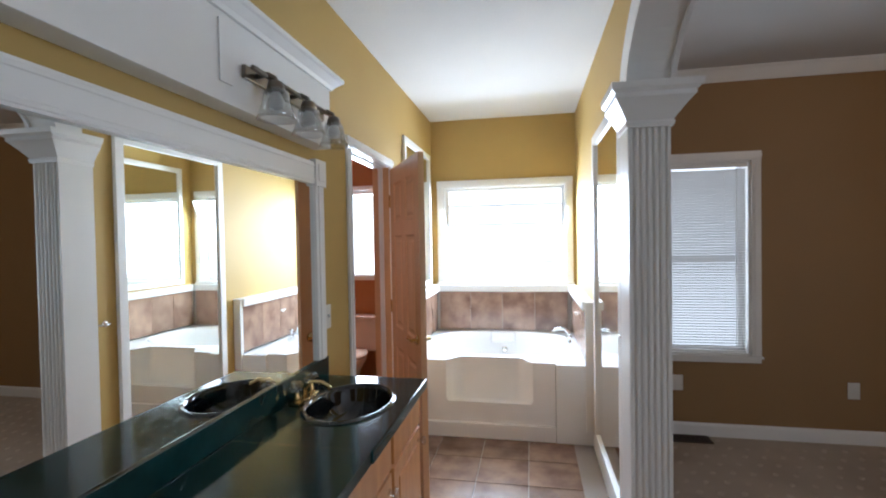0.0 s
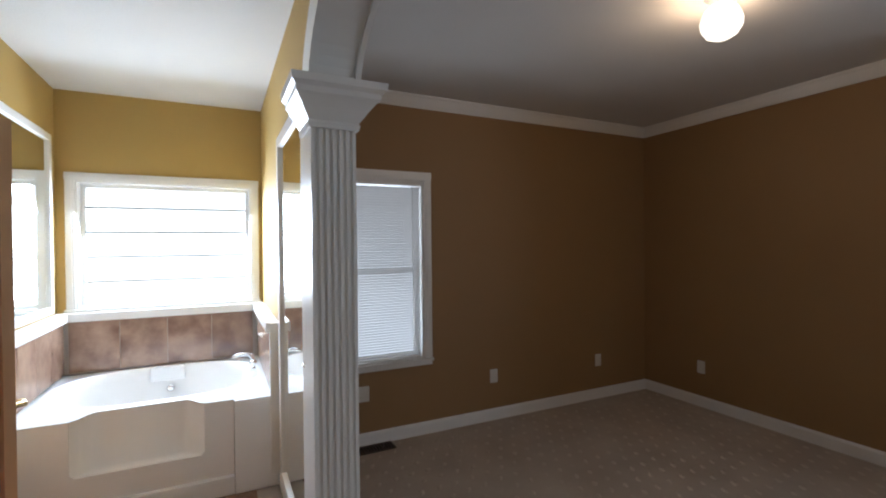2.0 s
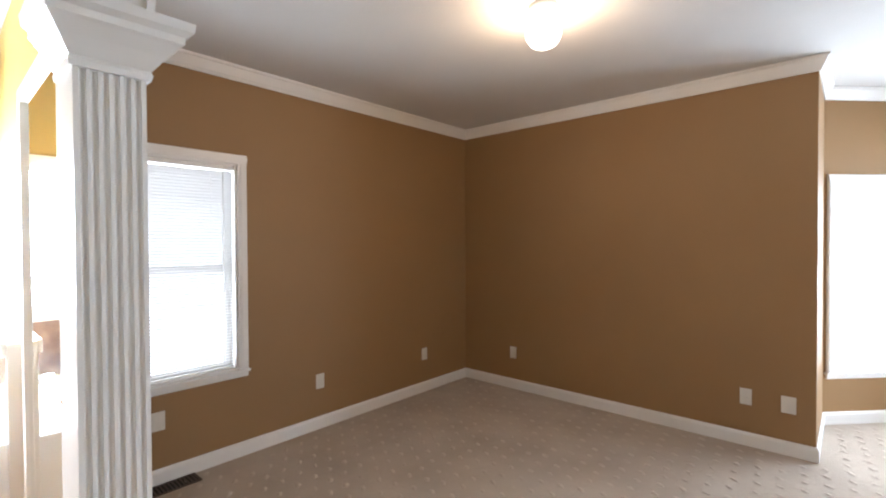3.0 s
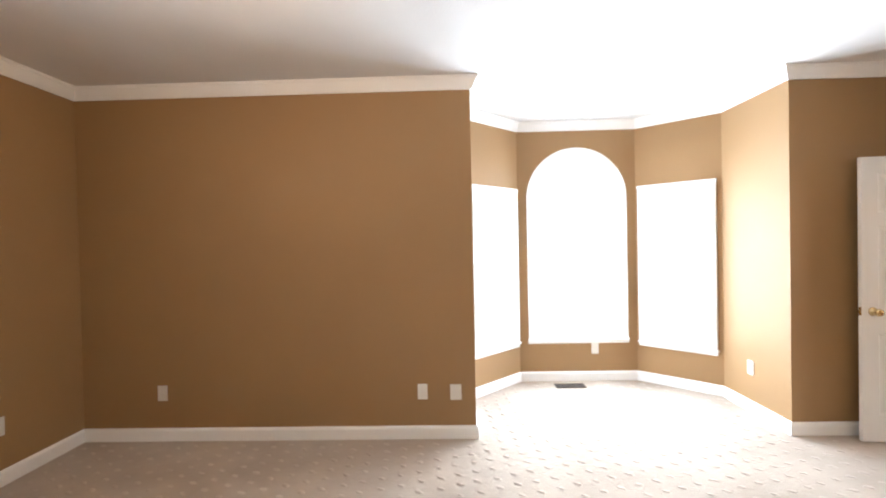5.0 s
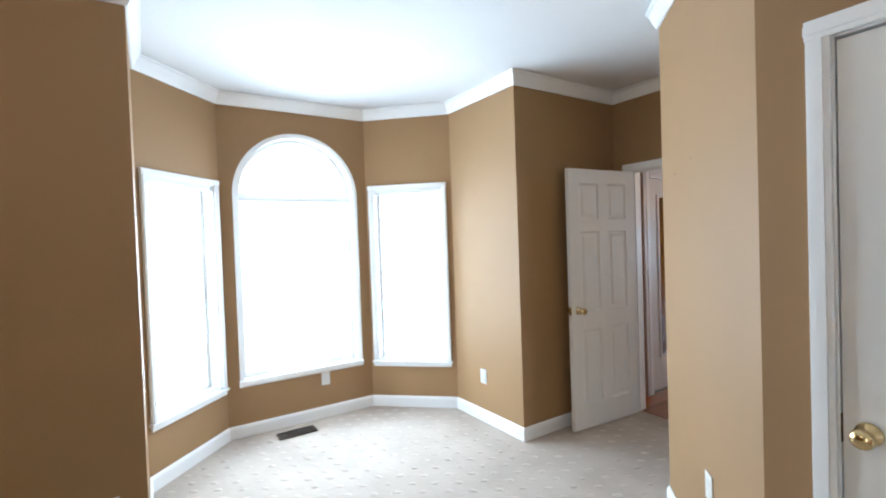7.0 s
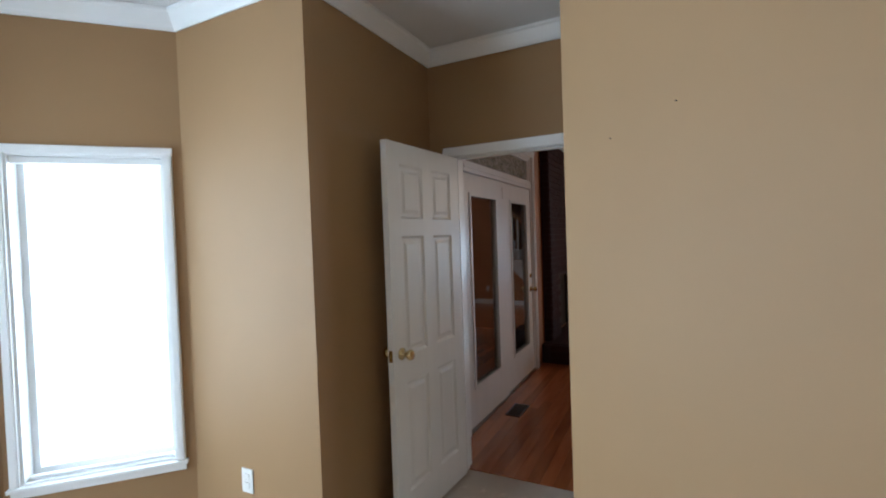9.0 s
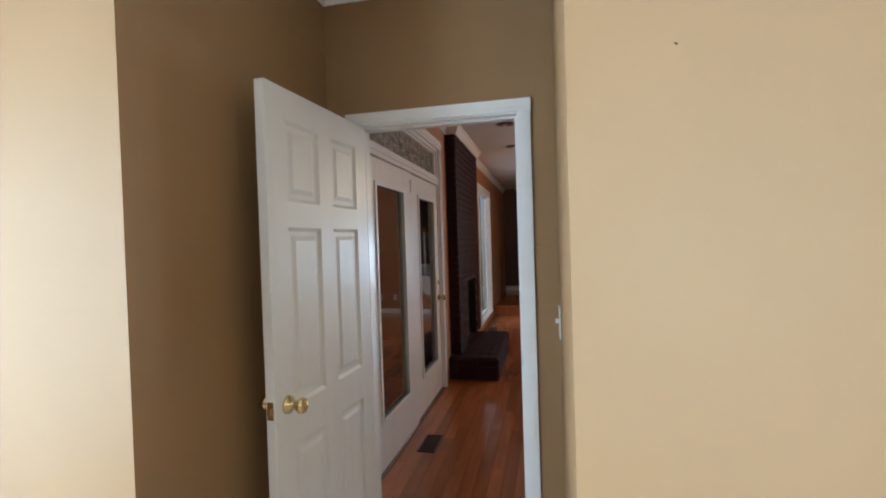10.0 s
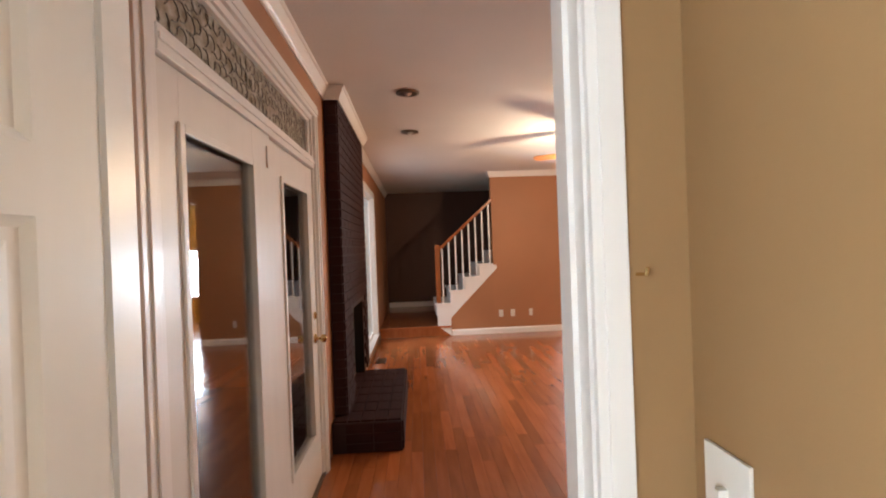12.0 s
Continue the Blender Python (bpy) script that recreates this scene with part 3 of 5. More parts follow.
def window(name, p, q, u0, u1, z0, z1, label, thick=0.14, sash=True, group="windows", blind="", case=0.06):
    ob = thing(name, along(p, q), label, "window", group, "structure")
    casing(ob, u0, u1, z0, z1, case, True)
    f, v = 0.04, thick - 0.05
    frame_ob = part("window_frame", boxes((u0, u0 + f, v, v + 0.04, z0, z1), (u1 - f, u1, v, v + 0.04, z0, z1), (u0 + f, u1 - f, v, v + 0.04, z1 - f, z1), (u0 + f, u1 - f, v, v + 0.04, z0, z0 + f), bevel=0.003), WHITE, ob)
    part("jamb", boxes((u0 - 0.001, u0 + 0.012, -0.003, v, z0, z1), (u1 - 0.012, u1 + 0.001, -0.003, v, z0, z1), (u0 + 0.012, u1 - 0.012, -0.003, v, z1 - 0.012, z1 + 0.001), (u0 + 0.012, u1 - 0.012, -0.003, v, z0 - 0.001, z0 + 0.010)), WHITE, ob)
    mid = (z0 + z1) / 2
    if sash:
        part("meeting_rail", boxes((u0 + f, u1 - f, v + 0.001, v + 0.038, mid - 0.02, mid + 0.02), bevel=0.003), WHITE, frame_ob)
    for a, b in ((z0 + f, mid), (mid, z1 - f)):
        g = part("pane", boxes((u0 + f - 0.003, u1 - f + 0.003, v + 0.016, v + 0.020, a + 0.001, b - 0.001)), GLASS, ob)
        g.visible_shadow = False
    if blind:
        part("headrail", boxes((u0 + 0.015, u1 - 0.015, 0.012, 0.045, z1 - 0.045, z1 - 0.014), bevel=0.003), WHITE, ob)
        part("bottom_rail", boxes((u0 + 0.02, u1 - 0.02, 0.018, 0.040, z0 + 0.014, z0 + 0.028), bevel=0.003), WHITE, ob)
    if blind == "closed":
        bl = part("blind", boxes((u0 + 0.16, u0 + 0.162, 0.028, 0.030, z0 + 0.03, z1 - 0.04), (u1 - 0.162, u1 - 0.16, 0.028, 0.030, z0 + 0.03, z1 - 0.04)), PLATE, ob)
        slats_of(bl, u0 + 0.02, u1 - 0.02, z0 + 0.04, z1 - 0.05, 0.029, 0.0205, radians(-49))
        part("wand", tube(bmesh.new(), [(u0 + 0.09, 0.008, z1 - 0.05), (u0 + 0.09, 0.006, z0 + 0.55)], 0.004, 8), CLEAR, ob)
    return ob


window("window_1", BED[0], BED[1], 2.545, 3.39, 0.62, 2.06, "white double-hung window behind closed mini blinds", 0.16, blind="closed", case=0.065)
window("window_2", BED[8], BED[9], 0.085, 0.735, 0.43, 2.00, "white bay window flooded with daylight, blind raised", blind="open", case=0.04, sash=False)
window("window_3", BED[10], BED[11], 0.06, 0.70, 0.43, 2.00, "white bay window flooded with daylight, blind raised", blind="open", case=0.04, sash=False)
ob = window("window_4", (PXB, TY), (VX, TY), 0.09, 1.33, 1.075, 2.06, "wide white window over the tub with thin grey horizontal lines", 0.16, sash=False)
# thin grey strips give the horizontal lines across the pane
for i in range(1, 5):
    z = 1.075 + i * 0.985 / 5
    part("bar", boxes((0.13, 1.29, 0.104, 0.110, z - 0.007, z + 0.007)), GREYLINE, ob)
window("window_5", (VX - 0.06, TY - 0.004), (WX, TY - 0.004), 0.36, 0.96, 1.15, 2.06, "white toilet room window flooded with daylight", 0.16, blind="open", case=0.045, sash=False)
window("window_6", (FX, -16.2), (FX, -6.66), 16.2 - 13.15, 16.2 - 11.75, 0.15, 2.3, "tall white cased family room window", 0.1, sash=False, case=0.09)

window("window_8", (-6.6, -16.2), (-3.05, -16.2), 0.9, 1.5, 0.6, 1.6, "white breakfast room window with its blind drawn up", 0.1, blind="open", case=0.06)
window("window_9", (-6.6, -16.2), (-3.05, -16.2), 1.75, 2.4, 0.6, 1.6, "white breakfast room window with its blind drawn up", 0.1, blind="open", case=0.06)

# round-headed bay window
ob = thing("window_7", along(BED[9], BED[10]), "tall white round-headed bay window flooded with daylight", "window", kind="structure")
u0, u1, z0, zs, rr = 0.12, 1.114, 0.45, 1.94, 0.497
uc = (u0 + u1) / 2


def arch_ring(r0, r1, v0, v1):
    bm = bmesh.new()
    rows = []
    for k in range(33):
        a = math.pi * k / 32
        c, s = math.cos(a), math.sin(a)
        rows.append([bm.verts.new((uc + r * c, v, zs + r * s)) for r, v in ((r0, v0), (r1, v0), (r1, v1), (r0, v1))])
    for p, q in zip(rows, rows[1:]):
        for i in range(4):
            bm.faces.new((p[i], p[(i + 1) % 4], q[(i + 1) % 4], q[i]))
    bm.faces.new(rows[0]), bm.faces.new(rows[-1])
    return bm


part("side_casing", boxes((u0 - 0.025, u0, -0.014, -0.002, z0, zs), bevel=0.003), WHITE, ob)
part("side_casing", boxes((u1, u1 + 0.025, -0.014, -0.002, z0, zs), bevel=0.003), WHITE, ob)
part("arched_casing", arch_ring(rr, rr + 0.025, -0.014, -0.002), WHITE, ob)
part("window_sill", boxes((u0 - 0.03, u1 + 0.03, -0.030, 0.0, z0 - 0.022, z0 + 0.003), (u0 + 0.001, u1 - 0.001, 0.0, 0.092, z0 - 0.005, z0 + 0.003)), WHITE, ob)
part("apron", boxes((u0 - 0.03, u1 + 0.03, -0.014, -0.002, z0 - 0.05, z0 - 0.024), bevel=0.003), WHITE, ob)
fr = part("window_frame", boxes((u0, u0 + 0.04, 0.09, 0.13, z0, zs), (u1 - 0.04, u1, 0.09, 0.13, z0, zs), (u0 + 0.04, u1 - 0.04, 0.09, 0.13, z0, z0 + 0.04), (u0 + 0.04, u1 - 0.04, 0.09, 0.13, zs - 0.03, zs + 0.02), bevel=0.003), WHITE, ob)
part("jamb", boxes((u0 - 0.001, u0 + 0.012, -0.004, 0.09, z0, zs), (u1 - 0.012, u1 + 0.001, -0.004, 0.09, z0, zs)), WHITE, ob)
part("arched_jamb", arch_ring(rr - 0.012, rr + 0.001, -0.004, 0.09), WHITE, ob)
part("arched_frame", arch_ring(rr - 0.04, rr, 0.09, 0.13), WHITE, ob)
part("headrail", boxes((u0 + 0.02, u1 - 0.02, 0.03, 0.06, zs - 0.05, zs - 0.015), bevel=0.003), WHITE, ob)
g = part("pane", boxes((u0 + 0.04, u1 - 0.04, 0.106, 0.110, z0 + 0.04, zs - 0.03)), GLASS, ob)
g.visible_shadow = False
bm = prism(bmesh.new(), [(uc + (rr - 0.04) * math.cos(math.pi * k / 32), zs + 0.021 + (rr - 0.062) * math.sin(math.pi * k / 32)) for k in range(33)], 0.106, 0.110)
g = part("pane", bm, GLASS, ob)
g.visible_shadow = False

# ---- doors ----


def doorway(name, p, q, u0, u1, label, depth, head=2.043, hinge_jamb=WHITE):
    """Jambs line the clear opening u0 to u1; narrow casings stand back from their edge by a small reveal."""
    ob = thing(name, along(p, q), label, "door frame", kind="structure")
    casing(ob, u0 - 0.005, u1 + 0.005, 0.002, head + 0.005, 0.057, deep=0.018)
    part("jamb", boxes((u0 - 0.018, u0, -0.001, depth, 0.002, head + 0.018)), hinge_jamb, ob)
    part("jamb", boxes((u1, u1 + 0.018, -0.001, depth, 0.002, head + 0.018)), WHITE, ob)
    part("head_jamb", boxes((u0, u1, -0.001, depth, head, head + 0.018)), WHITE, ob)
    part("stop", boxes((u0, u0 + 0.010, 0.042, 0.075, 0.002, head), (u1 - 0.010, u1, 0.042, 0.075, 0.002, head), (u0 + 0.010, u1 - 0.010, 0.042, 0.075, head - 0.010, head)), WHITE, ob)
    return ob


fr = doorway("door_frame_1", BED[5], BED[6], 0.167, 0.913, "white cased bedroom doorway", 0.13)
part("strike_plate", boxes((0.166, 0.1685, 0.008, 0.036, 0.91, 0.97)), VENT, fr)
door = thing("door_1", pose(-0.182, -6.528, 0, 0, 0, 90), "white six-panel bedroom door standing wide open", "door")
door.matrix_world = Matrix.Translation((-0.158, -6.532, 0)) @ Matrix.Rotation(radians(86.0), 4, "Z")
leaf = six_panel(door, 0.735, 2.035, 0.035, DOORW)
knob_set(door, (0.665, 0.0, 0.94), 1)
part("latch_plate", boxes((0.7345, 0.737, 0.006, 0.029, 0.91, 0.97)), BRASS, door)
part("latch", boxes((0.736, 0.746, 0.012, 0.024, 0.93, 0.95)), BRASS, door)
hinges(door, (0.22, 1.0, 1.75))

fr = doorway("door_frame_2", BED[2], C1, 0.777, 1.518, "white cased closet doorway", 0.1)
door = thing("door_2", pose(-2.783, -4.722, 0), "white six-panel closet door, closed", "door")
door.matrix_world = Matrix.Translation((-2.076, -4.701, 0)) @ Matrix.Rotation(radians(180), 4, "Z")
six_panel(door, 0.733, 2.035, 0.035, DOORW)
knob_set(door, (0.055, 0.0, 0.96), 1)
part("latch_plate", boxes((-0.004, -0.001, -0.003, 0.014, 0.92, 1.00)), VENT, door)

fr = doorway("door_frame_3", (VX, TY), (VX, -5.0), TY + 0.537, TY + 1.263, "white cased toilet room doorway", 0.12, hinge_jamb=BEIGE)
door = thing("door_3", pose(VX, -0.56, 0), "tan lacquered six-panel toilet room door standing ajar", "door")
door.matrix_world = Matrix.Translation((VX + 0.02, -0.565, 0)) @ Matrix.Rotation(math.atan2(-0.64, 0.37), 4, "Z")
six_panel(door, 0.72, 2.02, 0.035, BEIGE)
for s, y in ((-1, 0.0), (1, 0.035)):
    lever = lathe(bmesh.new(), [(0.001, 0), (0.030, 0), (0.028, s * 0.010), (0.011, s * 0.012), (0.011, s * 0.045), (0.001, s * 0.046)], (0.655, y, 0.93), "y")
    tube(lever, [(0.655, y + s * 0.042, 0.93), (0.62, y + s * 0.045, 0.932), (0.57, y + s * 0.043, 0.926), (0.545, y + s * 0.040, 0.922)], 0.008)
    part("lever", lever, BRASS, door, "brass lever handle", True)
hinges(door, (0.22, 1.0, 1.75))

# ---- bathroom: vanity ----
VY0, VY1, VF = -4.30, -1.64, -4.63


def vanity():
    for i, (a, b) in enumerate(((-1.66, -2.10), (-2.10, -2.55), (-2.55, -3.00), (-3.00, -3.45), (-3.45, -3.90), (-3.90, -4.29))):
        ob = thing("vanity_cabinet", pose(VX, a, 0), "honey maple vanity cabinet with a raised door under the dark top", "cabinet", "vanity cabinets")
        w = a - b
        d = VF - VX - 0.045
        part("body", boxes((0.002, d, -w + 0.001, -0.001, 0.09, 0.68), (d - 0.02, d, -w + 0.001, -0.001, 0.681, 0.815), (0.002, d - 0.021, -0.018, -0.001, 0.681, 0.815)), MAPLE, ob)
        part("toe_kick", boxes((0.002, d - 0.06, -w + 0.001, -0.001, 0.002, 0.088)), DARK, ob)
        part("drawer_front", boxes((d + 0.001, d + 0.021, -w + 0.016, -0.016, 0.665, 0.800), bevel=0.005), MAPLE, ob)
        dr = part("door", boxes((d + 0.001, d + 0.021, -w + 0.016, -0.016, 0.105, 0.650), bevel=0.005), MAPLE, ob)
        part("panel", boxes((d + 0.020, d + 0.027, -w + 0.075, -0.075, 0.165, 0.590), bevel=0.005), MAPLE, dr)
        bm = lathe(bmesh.new(), [(0.001, 0), (0.011, 0), (0.007, 0.012), (0.017, 0.020), (0.019, 0.028), (0.012, 0.036), (0.001, 0.038)], (d + 0.021, -0.055, 0.60), "x", 16)
        part("knob", bm, CLEAR, dr, "clear glass knob", True)
    # worktop with its oval bowl cut out
    ob = thing("vanity_worktop", pose(VX, 0, 0.86), "glossy dark green cultured marble worktop with an oval bowl", "worktop")
    sx, sy, rx, ry = 0.275, -1.99, 0.165, 0.215
    bm = bmesh.new()
    n = 48
    x0, x1, y0, y1 = 0.002, VF - VX, VY0, VY1
    hole = [(sx + rx * math.cos(2 * math.pi * k / n), sy + ry * math.sin(2 * math.pi * k / n)) for k in range(n)]
    rim = []
    for k in range(n):
        c, s = math.cos(2 * math.pi * k / n), math.sin(2 * math.pi * k / n)
        f = min((x1 - sx if c > 0 else sx - x0) / max(abs(c), 1e-6), (y1 - sy if s > 0 else 0.40) / max(abs(s), 1e-6))
        rim.append((sx + f * c, sy + f * s))
    yb = sy - 0.40
    a = [bm.verts.new((*p, 0)) for p in hole]
    b = [bm.verts.new((*p, 0)) for p in rim]
    for k in range(n):
        j = (k + 1) % n
        bm.faces.new((a[k], a[j], b[j], b[k]))
    for cx, cy in ((x0, y1), (x1, y1), (x0, yb), (x1, yb)):
        near = sorted(range(n), key=lambda k: (rim[k][0] - cx) ** 2 + (rim[k][1] - cy) ** 2)[:2]
        pts = [rim[k] for k in near]
        if all((p[0] - cx) ** 2 + (p[1] - cy) ** 2 > 1e-8 for p in pts):
            bm.faces.new((b[near[0]], b[near[1]], bm.verts.new((cx, cy, 0))))
    box(bm, x0, x1, y0, yb - 0.0005, -0.040, 0.0)
    # front and end edges
    box(bm, x1 - 0.03, x1 + 0.006, yb, y1 + 0.006, -0.042, -0.0008, 0.006)
    box(bm, x0, x1 - 0.031, y1 - 0.03, y1 + 0.006, -0.042, -0.0008, 0.004)
    part("slab", bm, MARBLE, ob)
    bowl = bmesh.new()
    rows = []
    for f, z in ((1.10, 0.002), (1.06, 0.010), (1.0, 0.008), (0.96, -0.01), (0.90, -0.06), (0.75, -0.11), (0.45, -0.135), (0.10, -0.14)):
        rows.append([bowl.verts.new((sx + rx * f * math.cos(2 * math.pi * k / n), sy + ry * f * math.sin(2 * math.pi * k / n), z)) for k in range(n)])
    for p, q in zip(rows, rows[1:]):
        for k in range(n):
            bowl.faces.new((p[k], p[(k + 1) % n], q[(k + 1) % n], q[k]))
    bowl.faces.new(rows[-1])
    part("bowl", bowl, BLACK, ob, "black oval wash bowl", True)
    part("drain", lathe(bmesh.new(), [(0.001, 0), (0.022, 0), (0.020, 0.004), (0.001, 0.004)], (sx, sy, -0.139)), CHROME, ob, smooth=True)
    part("backsplash", boxes((0.002, 0.022, VY0, VY1 + 0.004, 0.001, 0.095), bevel=0.004), MARBLE, ob)
    f = thing("faucet", pose(VX + 0.075, sy, 0.861), "polished brass centre-set faucet with clear crystal knobs", "faucet")
    part("base", boxes((-0.025, 0.025, -0.085, 0.085, 0, 0.014), bevel=0.006), BRASS, f)
    part("spout", tube(bmesh.new(), [(0, 0, 0.01), (0.002, 0, 0.05), (0.03, 0, 0.075), (0.08, 0, 0.075), (0.11, 0, 0.060), (0.116, 0, 0.045)], 0.009), BRASS, f, smooth=True)
    for s in (-1, 1):
        h = part("stem", lathe(bmesh.new(), [(0.018, 0.012), (0.012, 0.03), (0.008, 0.045), (0.008, 0.05)], (0, s * 0.062, 0), steps=16), BRASS, f, smooth=True)
        part("knob", lathe(bmesh.new(), [(0.010, 0.05), (0.027, 0.058), (0.030, 0.075), (0.024, 0.092), (0.001, 0.096)], (0, s * 0.062, 0), steps=10), CLEAR, h, "clear faceted crystal knob")


vanity()


def vanity_mirror():
    ob = thing("vanity_mirror", pose(VX, 0, 0), "large wall mirror over the vanity in a white moulded frame", "mirror")
    part("glass", boxes((0.004, 0.010, VY0, -1.745, 0.957, 1.80)), MIRROR, ob)
    stile = part("stile", boxes((0.002, 0.026, -1.745, -1.66, 0.957, 1.775), (0.026, 0.032, -1.722, -1.684, 0.957, 1.775), bevel=0.003), WHITE, ob)
    part("corner_block", boxes((0.002, 0.036, -1.755, -1.65, 1.776, 1.90), (0.036, 0.042, -1.735, -1.67, 1.80, 1.88), bevel=0.003), WHITE, ob)
    prof = [(0.002, 1.785), (0.026, 1.785)]
    for z in (1.800, 1.870):
        prof += [(0.026, z - 0.008), (0.029, z - 0.005), (0.029, z + 0.005), (0.026, z + 0.008)]
    prof += [(0.026, 1.885), (0.002, 1.885)]
    bm = prism(bmesh.new(), prof, VY0, -1.756)
    part("header", bm, WHITE, ob)
    # boxed frieze with its cornice
    fz = thing("frieze_shelf", pose(VX, 0, 0), "white boxed frieze with a crown cornice above the mirror", "shelf")
    part("frieze", boxes((0.002, 0.085, VY0, -1.70, 1.950, 2.225), bevel=0.003), WHITE, fz)
    part("panel_stile", boxes((0.085, 0.091, -2.49, -2.43, 2.01, 2.20)), WHITE, fz)
    prof = [(0.0, 2.226), (0.092, 2.226), (0.10, 2.240), (0.125, 2.262), (0.135, 2.268), (0.135, 2.285), (0.0, 2.285)]
    bm = bmesh.new()
    rings = [[bm.verts.new((x + 0.002, y + (x - 0.085 if x > 0.09 else 0) * e, z)) for x, z in prof] for y, e in ((VY0, 0), (-1.695, 1))]
    for i in range(len(prof)):
        j = (i + 1) % len(prof)
        bm.faces.new((rings[0][i], rings[0][j], rings[1][j], rings[1][i]))
    bm.faces.new(rings[0]), bm.faces.new(rings[1])
    part("cornice", bm, WHITE, fz)


vanity_mirror()


def light_bar(name, m, shade_mat, metal, label, count=3, pitch=0.20):
    """Bath light bar: local x out of the wall, y along it."""
    ob = thing(name, m, label, "wall light", "bathroom lights")
    span = pitch * (count - 1) / 2
    part("backplate", boxes((0.001, 0.016, -span - 0.06, span + 0.06, -0.022, 0.022), bevel=0.005), metal, ob)
    part("rail", tube(bmesh.new(), [(0.055, -span - 0.08, 0.0), (0.055, span + 0.08, 0.0)], 0.009), metal, ob, smooth=True)
    for i in range(count):
        y = -span + i * pitch
        arm = part("arm", tube(bmesh.new(), [(0.01, y, 0.0), (0.06, y, 0.005), (0.085, y, -0.01), (0.088, y, -0.03)], 0.009), metal, ob, smooth=True)
        part("cup", lathe(bmesh.new(), [(0.010, 0.0), (0.024, -0.006), (0.030, -0.030), (0.026, -0.040), (0.001, -0.040)], (0.088, y, -0.018), steps=18), metal, arm, smooth=True)
        bm = bmesh.new()
        prof = [(0.028, -0.045), (0.040, -0.060), (0.046, -0.095), (0.056, -0.125), (0.066, -0.150), (0.063, -0.150), (0.053, -0.123), (0.043, -0.095), (0.037, -0.062), (0.025, -0.047)]
        rings = [[bm.verts.new((0.088 + r * math.cos(2 * math.pi * k / 24), y + r * math.sin(2 * math.pi * k / 24), z)) for k in range(24)] for r, z in prof]
        for p, q in zip(rings, rings[1:]):
            for k in range(24):
                bm.faces.new((p[k], p[(k + 1) % 24], q[(k + 1) % 24], q[k]))
        part("shade", bm, shade_mat, ob, "clear glass bell shade" if shade_mat is CLEAR else "white frosted glass bell shade", True)
        part("bulb", lathe(bmesh.new(), [(0.012, -0.05), (0.014, -0.06), (0.026, -0.085), (0.022, -0.108), (0.001, -0.115)], (0.088, y, 0), steps=16), FROST, ob, smooth=True)
    return ob


light_bar("vanity_light", pose(VX + 0.086, -2.09, 2.075), CLEAR, BRONZE, "aged nickel bath light bar with three clear glass bells", 3, 0.23)


def framed_mirror(name, m, y0, y1, z0, z1, label, w=0.06):
    """Local x out of the wall, y along it."""
    ob = thing(name, m, label, "mirror")
    part("glass", boxes((0.004, 0.010, y0 + w, y1 - w, z0 + w, z1 - w)), MIRROR, ob)
    for a in ((y0, y0 + w, z0, z1), (y1 - w, y1, z0, z1), (y0 + w, y1 - w, z1 - w, z1), (y0 + w, y1 - w, z0, z0 + w)):
        part("frame_strip", boxes((0.002, 0.026, *a), bevel=0.004), WHITE, ob)
    return ob


framed_mirror("wall_mirror", pose(PXB, 0, 0, 0, 0, 180), 0.45, 1.42, 0.11, 2.19, "tall white-framed mirror on the partition wall")
framed_mirror("wall_mirror", pose(VX, 0, 0), -0.16, 0.80, 1.07, 2.36, "white-framed mirror on the wall beside the tub", 0.05)
run_trim("baseboard", [(PXB, -1.58), (PXB, -0.32)], BASE, WHITE, "white baseboard below the tall mirror")
ob = thing("robe_hook", pose(PXB, -1.50, 1.06, 0, 0, 180), "small chrome hook on the ochre wall", "hook")
part("rose", lathe(bmesh.new(), [(0.001, 0.001), (0.02, 0.001), (0.018, 0.008), (0.001, 0.009)], (0, 0, 0), "x", 16), CHROME, ob, smooth=True)
part("arm", tube(bmesh.new(), [(0.006, 0, 0), (0.04, 0, 0), (0.05, 0.03, 0.0), (0.05, 0.08, 0.004)], 0.006), CHROME, ob, smooth=True)

# ---- bathroom: tub ----
TF, TR = -0.27, 0.585


